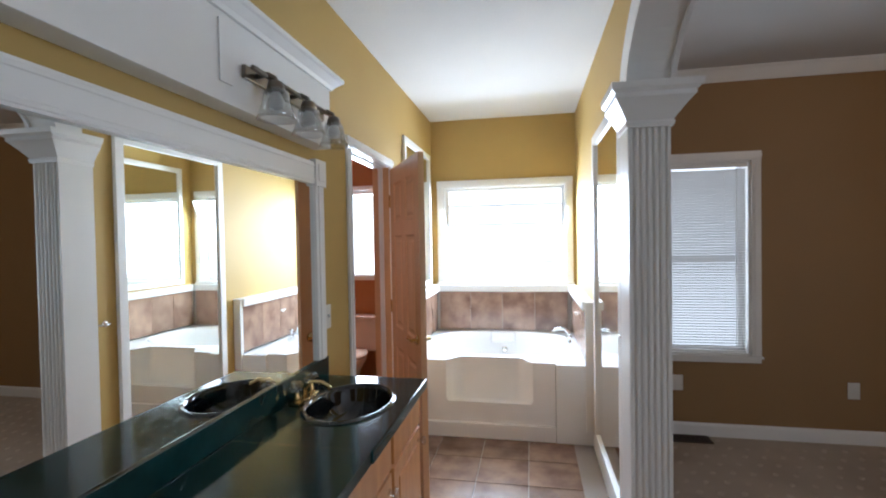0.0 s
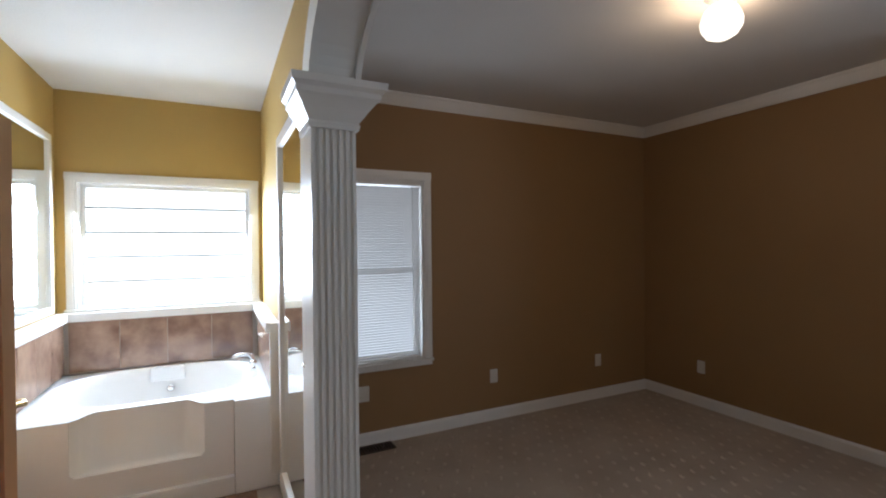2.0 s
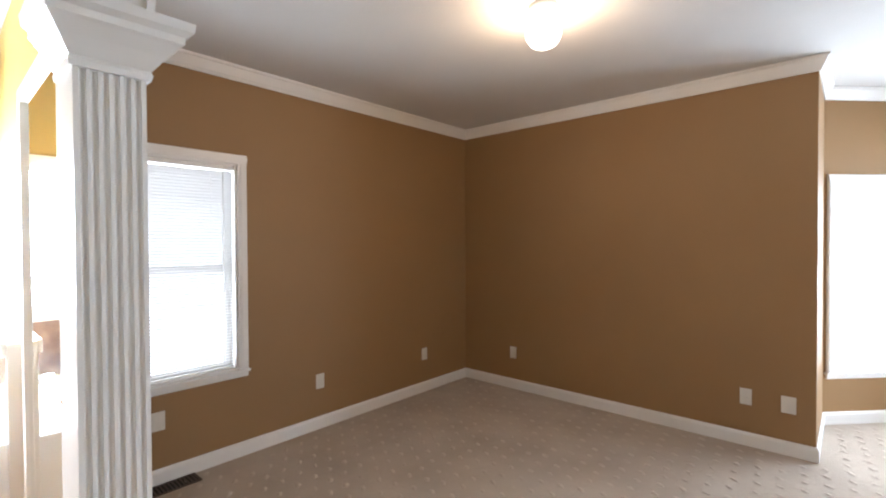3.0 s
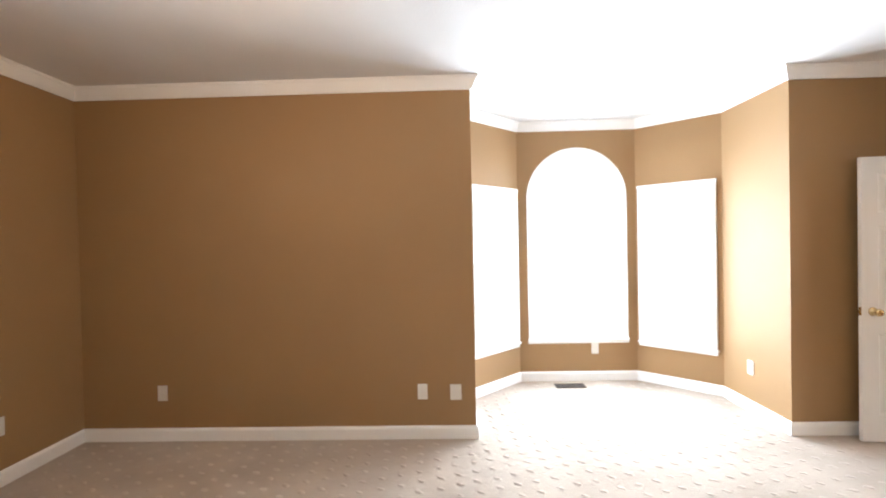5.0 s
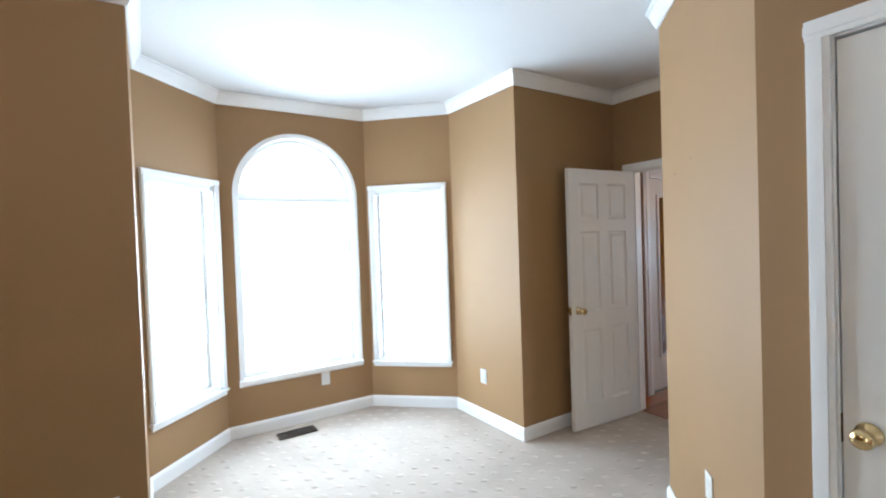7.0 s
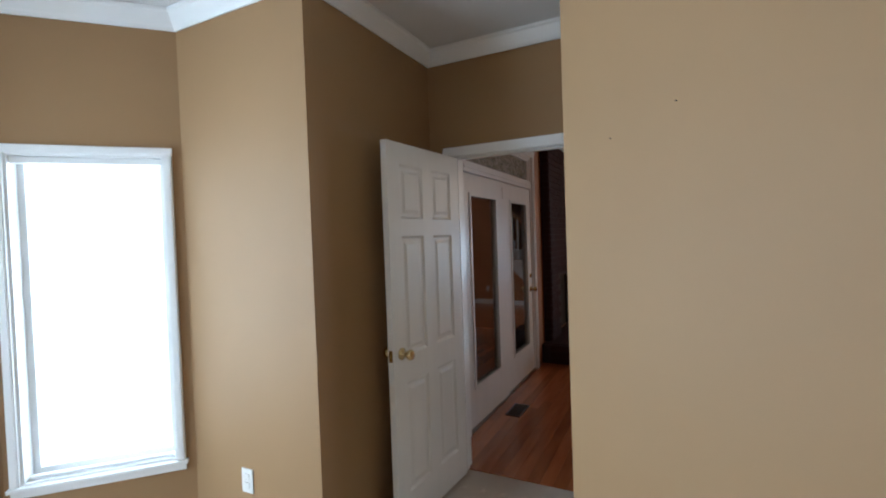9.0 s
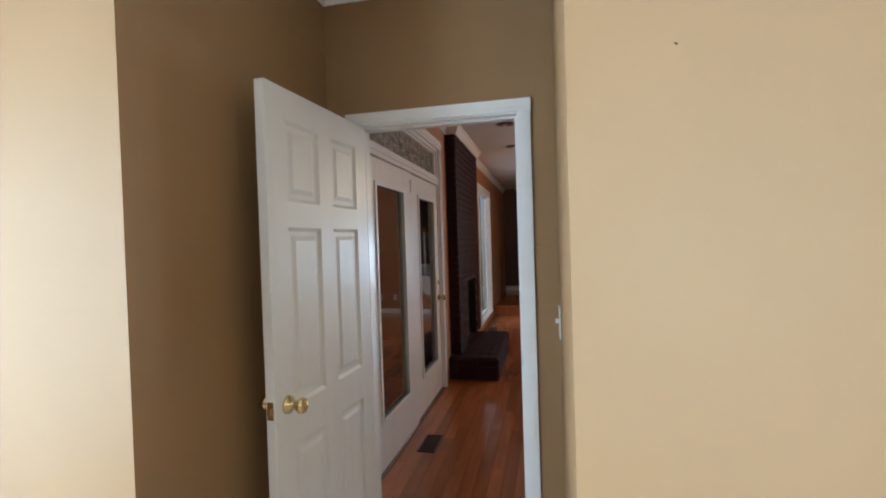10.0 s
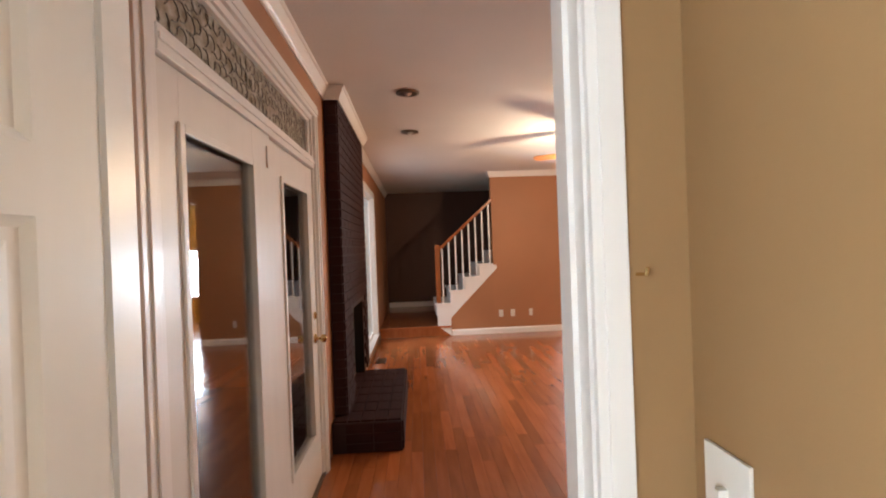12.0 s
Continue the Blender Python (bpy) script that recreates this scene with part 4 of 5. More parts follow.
def tub():
    ob = thing("bathtub", pose(0, 0, 0), "white acrylic soaking tub with a step moulded in its skirt", "bathtub")
    x0, x1, y0, y1 = VX + 0.003, PXB - 0.003, TF, TY - 0.003
    cx, cy = (x0 + x1) / 2, 0.40
    n = 160

    def oval(a, b, z, p=2.6):
        out = []
        for k in range(n):
            t = 2 * math.pi * k / n
            c, s = math.cos(t), math.sin(t)
            out.append((cx + a * abs(c) ** (2 / p) * (1 if c > 0 else -1), cy + b * abs(s) ** (2 / p) * (1 if s > 0 else -1), z))
        return out
    bm = bmesh.new()
    rim = []
    for k in range(n):
        t = 2 * math.pi * k / n
        c, s = math.cos(t), math.sin(t)
        f = min((x1 - cx) / max(abs(c), 1e-6), ((y1 - cy) if s > 0 else (cy - y0)) / max(abs(s), 1e-6))
        x, y = cx + f * c, cy + f * s
        if s < 0 and y < y0 + 1e-4 and -4.79 < x < -4.13:
            e = min((x + 4.79) / 0.66, (-4.13 - x) / 0.66)
            g = min(1.0, e / 0.16)
            y = y0 + 0.124 * g * g * (3 - 2 * g)
        rim.append((x, y, TR))
    loops = [rim, oval(0.66, 0.50, TR), oval(0.645, 0.475, TR + 0.006), oval(0.63, 0.46, TR - 0.004), oval(0.60, 0.43, TR - 0.06), oval(0.57, 0.39, TR - 0.30), oval(0.52, 0.34, TR - 0.40), oval(0.30, 0.18, TR - 0.425)]
    rows = [[bm.verts.new(p) for p in loop] for loop in loops]
    for p, q in zip(rows, rows[1:]):
        for k in range(n):
            bm.faces.new((p[k], p[(k + 1) % n], q[(k + 1) % n], q[k]))
    bm.faces.new(rows[-1])
    part("basin", bm, ACRYLIC, ob, smooth=True)
    # skirt round the step
    a, b, zt, zb = -4.79, -4.13, TR - 0.02, 0.27
    bm = prism(bmesh.new(), [(x0, 0.10), (-3.967, 0.10), (-3.967, TR - 0.002), (b, TR - 0.002), (b, zb + 0.02), (b - 0.02, zb), (a + 0.02, zb), (a, zb + 0.02), (a, TR - 0.002), (x0, TR - 0.002)], y0, y0 + 0.03)
    part("skirt", bm, ACRYLIC, ob)
    part("skirt_end", boxes((-3.965, x1, y0 - 0.035, y0 + 0.05, 0.002, TR - 0.001), bevel=0.008), ACRYLIC, ob)
    part("kick_rail", boxes((x0, -3.966, y0 - 0.028, y0 + 0.05, 0.002, 0.115), bevel=0.008), ACRYLIC, ob)
    st = bmesh.new()
    cols = 17
    front, back = [], []
    for k in range(cols):
        u = k / (cols - 1)
        x = a + (b - a) * u
        edge = min(u, 1 - u)
        bow = min(1.0, edge / 0.16)
        bow = bow * bow * (3 - 2 * bow)
        front.append([st.verts.new((x, y0 + 0.004, zb)), st.verts.new((x, y0 + 0.004 + 0.10 * bow, zb + 0.004)), st.verts.new((x, y0 + 0.004 + 0.12 * bow, TR - 0.002))])
    for p, q in zip(front, front[1:]):
        for i in range(2):
            st.faces.new((p[i], q[i], q[i + 1], p[i + 1]))
    part("step", st, ACRYLIC, ob, smooth=True)
    part("headrest", boxes((cx - 0.12, cx + 0.12, cy + 0.40, cy + 0.47, TR - 0.10, TR + 0.012), bevel=0.02), ACRYLIC, ob)
    part("jet", lathe(bmesh.new(), [(0.001, -0.012), (0.016, -0.012), (0.026, -0.004), (0.028, 0.01)], (cx + 0.02, cy + 0.385, TR - 0.16), "y", 20), CHROME, ob, "chrome whirlpool jet", True)
    part("overflow", lathe(bmesh.new(), [(0.001, 0.012), (0.03, 0.010), (0.034, 0.0)], (cx + 0.555, cy, TR - 0.16), "x", 20), CHROME, ob, smooth=True)


tub()
ob = thing("tub_faucet", pose(PXB - 0.12, 0.50, TR + 0.002), "chrome deck-mounted tub faucet with white lever handles", "faucet")
part("spout", tube(bmesh.new(), [(0, 0, 0), (0, 0, 0.07), (-0.03, 0, 0.105), (-0.10, 0, 0.105), (-0.145, 0, 0.085)], 0.015), CHROME, ob, smooth=True)
for s in (-1, 1):
    part("handle", lathe(bmesh.new(), [(0.022, 0), (0.016, 0.02), (0.012, 0.05), (0.024, 0.06), (0.020, 0.075), (0.001, 0.08)], (0, s * 0.11, 0), steps=16), CHROME, ob, smooth=True)
ob = thing("soap_dish", pose(PXB - 0.002, 0.35, 0.86), "white ceramic shell soap dish on the tiled wall", "soap dish")
bm = bmesh.new()
rows = [[bm.verts.new((-r * math.sin(math.pi * k / 12), 0.065 * f * math.cos(math.pi * k / 12), z)) for k in range(13)] for r, f, z in ((0.02, 0.5, -0.05), (0.05, 0.8, -0.03), (0.085, 1.0, 0.01), (0.078, 0.93, 0.01), (0.045, 0.7, -0.02))]
for p, q in zip(rows, rows[1:]):
    for k in range(12):
        bm.faces.new((p[k], p[k + 1], q[k + 1], q[k]))
bm.faces.new(rows[0]), bm.faces.new(rows[-1])
part("shell", bm, ACRYLIC, ob, smooth=True)
# capped ledge above the tiles
LB, LT, LO = 0.965, 1.05, 0.055
for nm, r in (("tub_ledge", (VX + 0.002, PXB - 0.002, TY - LO - 0.03, TY - 0.002)), ("tub_ledge", (VX + 0.002, VX + LO + 0.03, -0.30, TY - LO - 0.031)), ("tub_ledge", (PXB - LO - 0.03, PXB - 0.002, -0.30, TY - LO - 0.031))):
    x0, x1, y0, y1 = r
    tagged(part(nm, boxes((x0, x1, y0, y1, LB + 0.02, LT), bevel=0.006), WHITE), "white painted ledge capping the tub tiles", "ledge", kind="structure")
tagged(part("tile_backer", boxes((VX + 0.002, PXB - 0.002, TY - LO + 0.004, TY - 0.002, TR - 0.02, LB + 0.019), (VX + 0.002, VX + LO - 0.004, TF - 0.02, TY - LO, TR + 0.012, LB + 0.019), (PXB - LO + 0.004, PXB - 0.002, TF - 0.02, TY - LO, TR + 0.012, LB + 0.019)), GROUT), "grouted tile backing above the tub", "wall", kind="structure")
for y0, y1, xx in ((-0.33, -0.292, VX + 0.002), (-0.33, -0.292, PXB - LO - 0.01)):
    tagged(part("ledge_post", boxes((xx, xx + LO + 0.008, y0, y1, 0.10, LT - 0.001), bevel=0.004), WHITE), "white trim post ending the tiled half wall", "trim", kind="structure")

# ---- toilet ----
ob = thing("toilet", pose(-5.92, TY - 0.02, 0), "bone porcelain toilet with its lid down", "toilet")
part("tank", boxes((-0.25, 0.25, -0.20, -0.005, 0.38, 0.70), bevel=0.02), PORCE, ob, smooth=False)
part("tank_lid", boxes((-0.26, 0.26, -0.215, -0.003, 0.701, 0.735), bevel=0.012), PORCE, ob)
bm = bmesh.new()
rows = []
for f, z, dy in ((0.50, 0.002, 0.05), (0.48, 0.12, 0.05), (0.62, 0.24, 0.02), (0.95, 0.34, 0), (1.0, 0.385, 0)):
    rows.append([bm.verts.new((0.19 * f * math.cos(2 * math.pi * k / 24), -0.44 + dy + 0.25 * f * math.sin(2 * math.pi * k / 24), z)) for k in range(24)])
for p, q in zip(rows, rows[1:]):
    for k in range(24):
        bm.faces.new((p[k], p[(k + 1) % 24], q[(k + 1) % 24], q[k]))
bm.faces.new(rows[0]), bm.faces.new(rows[-1])
part("bowl", bm, PORCE, ob, smooth=True)
bm = bmesh.new()
rows = [[bm.verts.new((0.195 * f * math.cos(2 * math.pi * k / 24), -0.44 + 0.255 * f * math.sin(2 * math.pi * k / 24), z)) for k in range(24)] for f, z in ((0.98, 0.386), (1.0, 0.40), (0.97, 0.418), (0.5, 0.424))]
for p, q in zip(rows, rows[1:]):
    for k in range(24):
        bm.faces.new((p[k], p[(k + 1) % 24], q[(k + 1) % 24], q[k]))
bm.faces.new(rows[0]), bm.faces.new(rows[-1])
part("lid", bm, PORCE, ob, smooth=True)
part("flush_lever", tube(bmesh.new(), [(-0.17, -0.203, 0.63), (-0.17, -0.222, 0.63), (-0.11, -0.226, 0.625)], 0.006), CHROME, ob, smooth=True)

# ---- wall plates, hooks, vents ----
WEST, SOUTH, EAST, NORTH = (-1, 0), (0, -1), (1, 0), (0, 1)
IV = "ivory duplex outlet plate on the tan wall"
outlet("outlet", (-1.885, 0), WEST, 0.385, IV)
outlet("outlet", (-0.667, 0), WEST, 0.38, IV)
outlet("outlet", (-3.07, 0), WEST, 0.40, "wide ivory outlet plate below the window", 0.115)
outlet("outlet", (0, -0.631), NORTH, 0.372, IV)
outlet("outlet", (0, -2.646), NORTH, 0.362, IV)
outlet("cable_plate", (0, -2.899), NORTH, 0.356, "ivory cable plate near the wall end", 0.085)
outlet("outlet", (1.408, -4.37), NORTH, 0.345, "ivory outlet plate under the arched window")
outlet("outlet", (0.47, -5.40), EAST, 0.38, IV)
outlet("outlet", (-1.53, -5.045), (1, -1), 0.44, "ivory outlet plate on the angled wall")
outlet("light_switch", (NX, -6.455), SOUTH, 1.126, "ivory light switch beside the bedroom doorway", 0.095, True, 0.13)
outlet("light_switch", (VX, -1.605), SOUTH, 1.14, "ivory light switch beside the vanity mirror", 0.074, True)
for x in (-2.04, -2.24):
    outlet("outlet", (x, FY), EAST, 0.34, "white outlet plate on the brown wall", 0.074)
outlet("outlet", (-2.55, FY), EAST, 0.34, "white outlet plate with a dark plug", 0.06)
floor_vent((-3.0, -0.085), 0)
floor_vent((1.215, -4.055), 90)
floor_vent((-0.16, -7.69, 0.001), 90, 0.28, "dark steel floor register in the oak floor")
floor_vent((-0.13, -12.0, 0.001), 90, 0.28, "dark steel floor register in the oak floor")
ob = thing("door_hook", along(BED[5], BED[6]) @ Matrix.Translation((0.085, 0, 1.44)), "tiny brass hook beside the doorway", "hook")
part("pin", tube(bmesh.new(), [(0, 0.002, 0), (0, -0.03, 0.002), (0, -0.034, 0.012)], 0.003, 8), BRASS, ob)
for x, z in ((-1.254, 1.81), (-1.428, 1.85)):
    d = (Vector((1, -1)).normalized())
    ob = thing("wall_nail", along(C1, C2) @ Matrix.Translation(((x + 1.878) * math.sqrt(2), 0, z)), "small dark nail in the tan wall", "nail")
    part("shank", tube(bmesh.new(), [(0, 0.001, 0), (0, -0.006, 0.001)], 0.0015, 8), VENT, ob)

# ---- bedroom ceiling light ----
ob = thing("ceiling_light", pose(-1.83, -2.01, H), "lit opal glass globe on a brass ceiling fitting", "ceiling light")
part("canopy", lathe(bmesh.new(), [(0.001, -0.001), (0.075, -0.001), (0.072, -0.02), (0.050, -0.035), (0.045, -0.055), (0.001, -0.055)]), WHITE, ob, smooth=True)
g = part("globe", lathe(bmesh.new(), [(0.045, -0.056), (0.075, -0.085), (0.093, -0.13), (0.090, -0.165), (0.068, -0.20), (0.035, -0.218), (0.001, -0.222)]), GLOBE, ob, "glowing opal glass globe", True)
g.visible_shadow = False

# ---- French doors ----
FU = lambda y: y + 16.2


def french_doors():
    fr = thing("french_door_frame", along((FX, -16.2), (FX, -6.66)), "white cased French door frame with a leaded transom", "door frame", kind="structure")
    u0, u1 = FU(-8.95), FU(-7.05)
    for a, b in ((u0 - 0.09, u0), (u1, u1 + 0.09)):
        part("side_casing", boxes((a, b, -0.022, -0.002, 0.002, 2.40), (a + 0.03, b - 0.03, -0.028, -0.022, 0.002, 2.40), bevel=0.003), WHITE, fr)
    part("head_casing", boxes((u0 - 0.093, u1 + 0.093, -0.022, -0.002, 2.401, 2.49), (u0 - 0.093, u1 + 0.093, -0.028, -0.022, 2.425, 2.465), bevel=0.003), WHITE, fr)
    part("jamb", boxes((u0 - 0.001, u0 + 0.03, -0.003, 0.10, 0.002, 2.40), (u1 - 0.03, u1 + 0.001, -0.003, 0.10, 0.002, 2.40), (u0 + 0.03, u1 - 0.03, -0.003, 0.10, 2.37, 2.401)), WHITE, fr)
    part("transom_bar", boxes((u0 + 0.03, u1 - 0.03, -0.012, 0.10, 2.04, 2.115), (u0 + 0.03, u1 - 0.03, -0.020, -0.012, 2.07, 2.09), bevel=0.004), WHITE, fr)
    part("threshold", boxes((u0, u1, -0.01, 0.10, 0.001, 0.02), bevel=0.003), BRONZE, fr)
    t0, t1, za, zb = u0 + 0.07, u1 - 0.07, 2.135, 2.35
    part("transom_frame", boxes((u0 + 0.03, t0, 0.01, 0.06, 2.116, 2.369), (t1, u1 - 0.03, 0.01, 0.06, 2.116, 2.369), (t0, t1, 0.01, 0.06, zb, 2.369), (t0, t1, 0.01, 0.06, 2.116, za), bevel=0.003), WHITE, fr)
    g = part("transom_glass", boxes((t0 - 0.004, t1 + 0.004, 0.032, 0.037, za - 0.004, zb + 0.004)), ARTGLASS, fr, "frosted leaded art glass")
    bm = bmesh.new()
    rnd = random.Random(5)
    for i in range(34):
        c = t0 + (i + 0.5) * (t1 - t0) / 34
        for k in range(3):
            a = rnd.uniform(0, math.pi)
            z = za + (k + 0.5) * (zb - za) / 3 + rnd.uniform(-0.015, 0.015)
            r = rnd.uniform(0.026, 0.044)
            pts = [(c + r * math.cos(a + w) * 0.9, 0.031, z + r * 0.8 * math.sin(a + w)) for w in (0, 0.8, 1.6, 2.4, 3.2, 4.0)]
            tube(bm, pts, 0.0025, 5)
    part("came", bm, LEAD, g, "dark lead scrollwork")
    mid = (u0 + u1) / 2
    for a, b, knobbed in ((u0 + 0.032, mid - 0.002, True), (mid + 0.002, u1 - 0.032, False)):
        w = b - a
        ajar = Matrix.Identity(4) if knobbed else Matrix.Translation((w, 0, 0)) @ Matrix.Rotation(radians(1.1), 4, "Z") @ Matrix.Translation((-w, 0, 0))
        d = thing("french_door", along((FX, -16.2), (FX, -6.66)) @ Matrix.Translation((a, 0, 0)) @ ajar, "white French door with one long glass light" + (" and brass knobs" if knobbed else ", not quite shut"), "door", "French doors")
        lo, hi = (0.16, 0.22) if knobbed else (0.22, 0.13)
        leaf = part("leaf", boxes((0, lo, 0.008, 0.05, 0.022, 2.035), (w - hi, w, 0.008, 0.05, 0.022, 2.035), (lo, w - hi, 0.008, 0.05, 1.87, 2.035), (lo, w - hi, 0.008, 0.05, 0.022, 0.33), bevel=0.003), DOORW, d)
        part("glass", boxes((lo - 0.004, w - hi + 0.004, 0.026, 0.031, 0.326, 1.874)), GLASS, d)
        for r in ((lo - 0.014, lo + 0.014), (w - hi - 0.014, w - hi + 0.014)):
            part("glazing_bead", boxes((r[0], r[1], -0.002, 0.009, 0.316, 1.884), bevel=0.004), DOORW, leaf)
        for z in (0.33, 1.87):
            part("glazing_bead", boxes((lo + 0.015, w - hi - 0.015, -0.002, 0.009, z - 0.014, z + 0.014), bevel=0.004), DOORW, leaf)
        if knobbed:
            knob_set(d, (0.065, 0.008, 0.93), 1, BRASS, 0.042)
            part("deadbolt", lathe(bmesh.new(), [(0.001, -0.014), (0.020, -0.012), (0.026, 0.0)], (0.065, 0.006, 1.08), "y", 18), BRASS, d, smooth=True)
        else:
            part("flush_bolt", boxes((0.03, 0.05, 0.002, 0.009, 1.88, 1.98), bevel=0.002), PLATE, d)


french_doors()

# ---- fireplace ----
FP0, FP1 = -9.37, -10.97
ob = thing("fireplace", pose(FX, 0, 0), "dark maroon painted brick fireplace with a raised hearth", "fireplace", kind="structure")
breast = part("breast", boxes((-0.095, -0.002, -9.85, FP0 - 0.002, 0.24, H - 0.003), (-0.095, -0.002, FP1 + 0.002, -10.60, 0.24, H - 0.003), (-0.095, -0.002, -10.599, -9.851, 0.98, H - 0.003)), MORTAR, ob)
part("firebox", boxes((-0.004, 0.0, -10.6, -9.85, 0.235, 0.98), (-0.09, -0.004, -10.599, -10.59, 0.235, 0.979), (-0.09, -0.004, -9.86, -9.851, 0.235, 0.979)), DARK, ob)
hearth = part("hearth", boxes((-0.515, -0.002, -10.70, -9.235, 0.002, 0.222)), MORTAR, ob)
L, RH = 0.205, 0.0715
brick_f = boxes((0, 0.012, 0.004, L - 0.004, 0.004, RH - 0.004))
brick_me = mesh_of(brick_f, "brick", BRICK)
brick_half = mesh_of(boxes((0, 0.012, 0.004, L / 2 - 0.004, 0.004, RH - 0.004)), "brick", BRICK)
rest = bmesh.new()
count = 0
for row in range(35):
    z = 0.238 + row * RH
    y = FP1 + 0.004 - (L / 2 if row % 2 else 0)
    while y < FP0 - 0.03:
        a, b = max(y, FP1 + 0.004), min(y + L, FP0 - 0.003)
        hole = z < 0.97 and b > -10.60 and a < -9.85
        if b - a > 0.05 and not hole:
            full = abs(b - a - L) < 1e-6
            if y > -10.4 and count < 230 and full:
                o = new("brick", brick_me)
                o.parent, o.location = breast, (-0.107, a, z)
                count += 1
            else:
                box(rest, -0.107, -0.095, a + 0.004, b - 0.004, z + 0.004, z + RH - 0.004)
        y += L
tagged(part("brick_field", rest, BRICK, breast), kind="stuff")
side_me = mesh_of(boxes((0.003, 0.0945 - 0.004, 0, 0.010, 0.004, RH - 0.004)), "brick", BRICK)
for row in range(34):
    o = new("brick", side_me)
    o.parent, o.location = breast, (-0.098, FP0 - 0.003, 0.238 + row * RH)
slab_me = mesh_of(boxes((0.004, 0.096, 0.004, 0.204 - 0.004, 0, 0.012)), "brick", BRICK)
for i in range(5):
    for j in range(7):
        o = new("brick", slab_me)
        o.parent, o.location = hearth, (-0.512 + i * 0.1, -10.69 + j * 0.206, 0.222)
near_me = mesh_of(boxes((0.004, 0.2, 0, 0.012, 0.004, 0.068)), "brick", BRICK)
for i in range(2):
    for j in range(3):
        o = new("brick", near_me)
        o.parent, o.location = hearth, (-0.512 + i * 0.205, -9.235, 0.004 + j * 0.072)
face_me = mesh_of(boxes((0, 0.012, 0.004, 0.2, 0.004, 0.068)), "brick", BRICK)
for j in range(7):
    for k in range(3):
        o = new("brick", face_me)
        o.parent, o.location = hearth, (-0.527, -10.69 + j * 0.206, 0.004 + k * 0.072)

# ---- stairs ----
ob = thing("staircase", pose(0, FY, 0), "white closed stairs with oak treads and landing", "staircase", kind="structure")
part("landing", boxes((-1.19, -0.002, -2.67, 0.0, 0.002, 0.168)), OAK, ob)
part("landing_nosing", boxes((-1.19, -0.002, -0.02, 0.030, 0.140, 0.172), bevel=0.008), OAK, ob)
RUN, RISE, SX, SZ = 0.24, 0.213, -0.95, 0.553
string = bmesh.new()
outline = [(-1.19, 0.003), (-0.965, 0.17), (-0.965, SZ - 0.03)]
for i in range(1, 4):
    outline += [(SX - 0.02 - (i) * RUN + 0.0, SZ - 0.03 + (i - 1) * RISE), (SX - 0.02 - i * RUN, SZ - 0.03 + i * RISE)]
outline += [(-1.99, SZ - 0.03 + 3 * RISE), (-1.99, 1.10), (-1.19, 0.30)]
prism(string, outline, -0.02, 0.012)
part("stringer", string, WHITE, ob)
prism_wall = prism(bmesh.new(), [(-1.19, 0.10), (-1.19, 0.298), (-1.93, 1.038), (-1.93, 0.10)], -0.10, -0.001)
tagged(part("wall_under_stairs", boxes((-1.93, -1.192, FY - 0.10, FY - 0.003, 0, 0.10)), SIENNA), "brown wall below the stair stringer", "wall", kind="structure")
part("spandrel", prism_wall, SIENNA, ob, "brown painted wall below the stringer")
for i in range(8):
    x, z = SX - i * RUN, SZ + i * RISE
    part("tread", boxes((x - RUN - 0.02, x + 0.02, -1.0, 0.028 if i < 4 else -0.13, z - 0.03, z), bevel=0.006), WHITE, ob)
    part("riser", boxes((x - 0.020, x, -1.0, -0.021 if i < 4 else -0.13, z - RISE + 0.0005, z - 0.031)), WHITE, ob)
part("newel", boxes((-1.035, -0.955, -0.045, 0.035, SZ + 0.001, 1.46), (-1.045, -0.945, -0.055, 0.045, 1.46, 1.485), (-1.03, -0.96, -0.04, 0.03, 1.485, 1.53), bevel=0.006), OAK, ob, "red oak newel post")
slope = RISE / RUN
part("handrail", prism(bmesh.new(), [(-1.0, 1.40), (-1.0, 1.46), (-1.95, 1.46 + 0.95 * slope), (-1.95, 1.40 + 0.95 * slope)], -0.035, 0.025), OAK, ob, "red oak handrail")
for i in range(8):
    x = -1.075 - i * 0.115
    step = int((SX - x) / RUN)
    z0, z1 = SZ + step * RISE + 0.001, 1.40 + (-1.0 - x) * slope
    part("baluster", boxes((x - 0.013, x + 0.013, -0.018, 0.008, z0, z1), bevel=0.003), WHITE, ob)

# ---- ceiling fan and recessed lights ----
ob = thing("ceiling_fan", pose(-2.62, -10.72, H), "ceiling fan with oak blades and a lit glass bowl", "ceiling fan")
part("canopy", lathe(bmesh.new(), [(0.001, -0.001), (0.07, -0.001), (0.06, -0.05), (0.014, -0.06), (0.014, -0.16), (0.001, -0.16)]), BRASS, ob, smooth=True)
part("motor", lathe(bmesh.new(), [(0.001, -0.155), (0.06, -0.16), (0.11, -0.18), (0.12, -0.23), (0.09, -0.28), (0.05, -0.30), (0.001, -0.30)]), BRASS, ob, smooth=True)
b = part("light_bowl", lathe(bmesh.new(), [(0.05, -0.301), (0.12, -0.36), (0.13, -0.40), (0.11, -0.45), (0.05, -0.49), (0.001, -0.50)]), FANLIT, ob, "glowing glass bowl", True)
b.visible_shadow = False
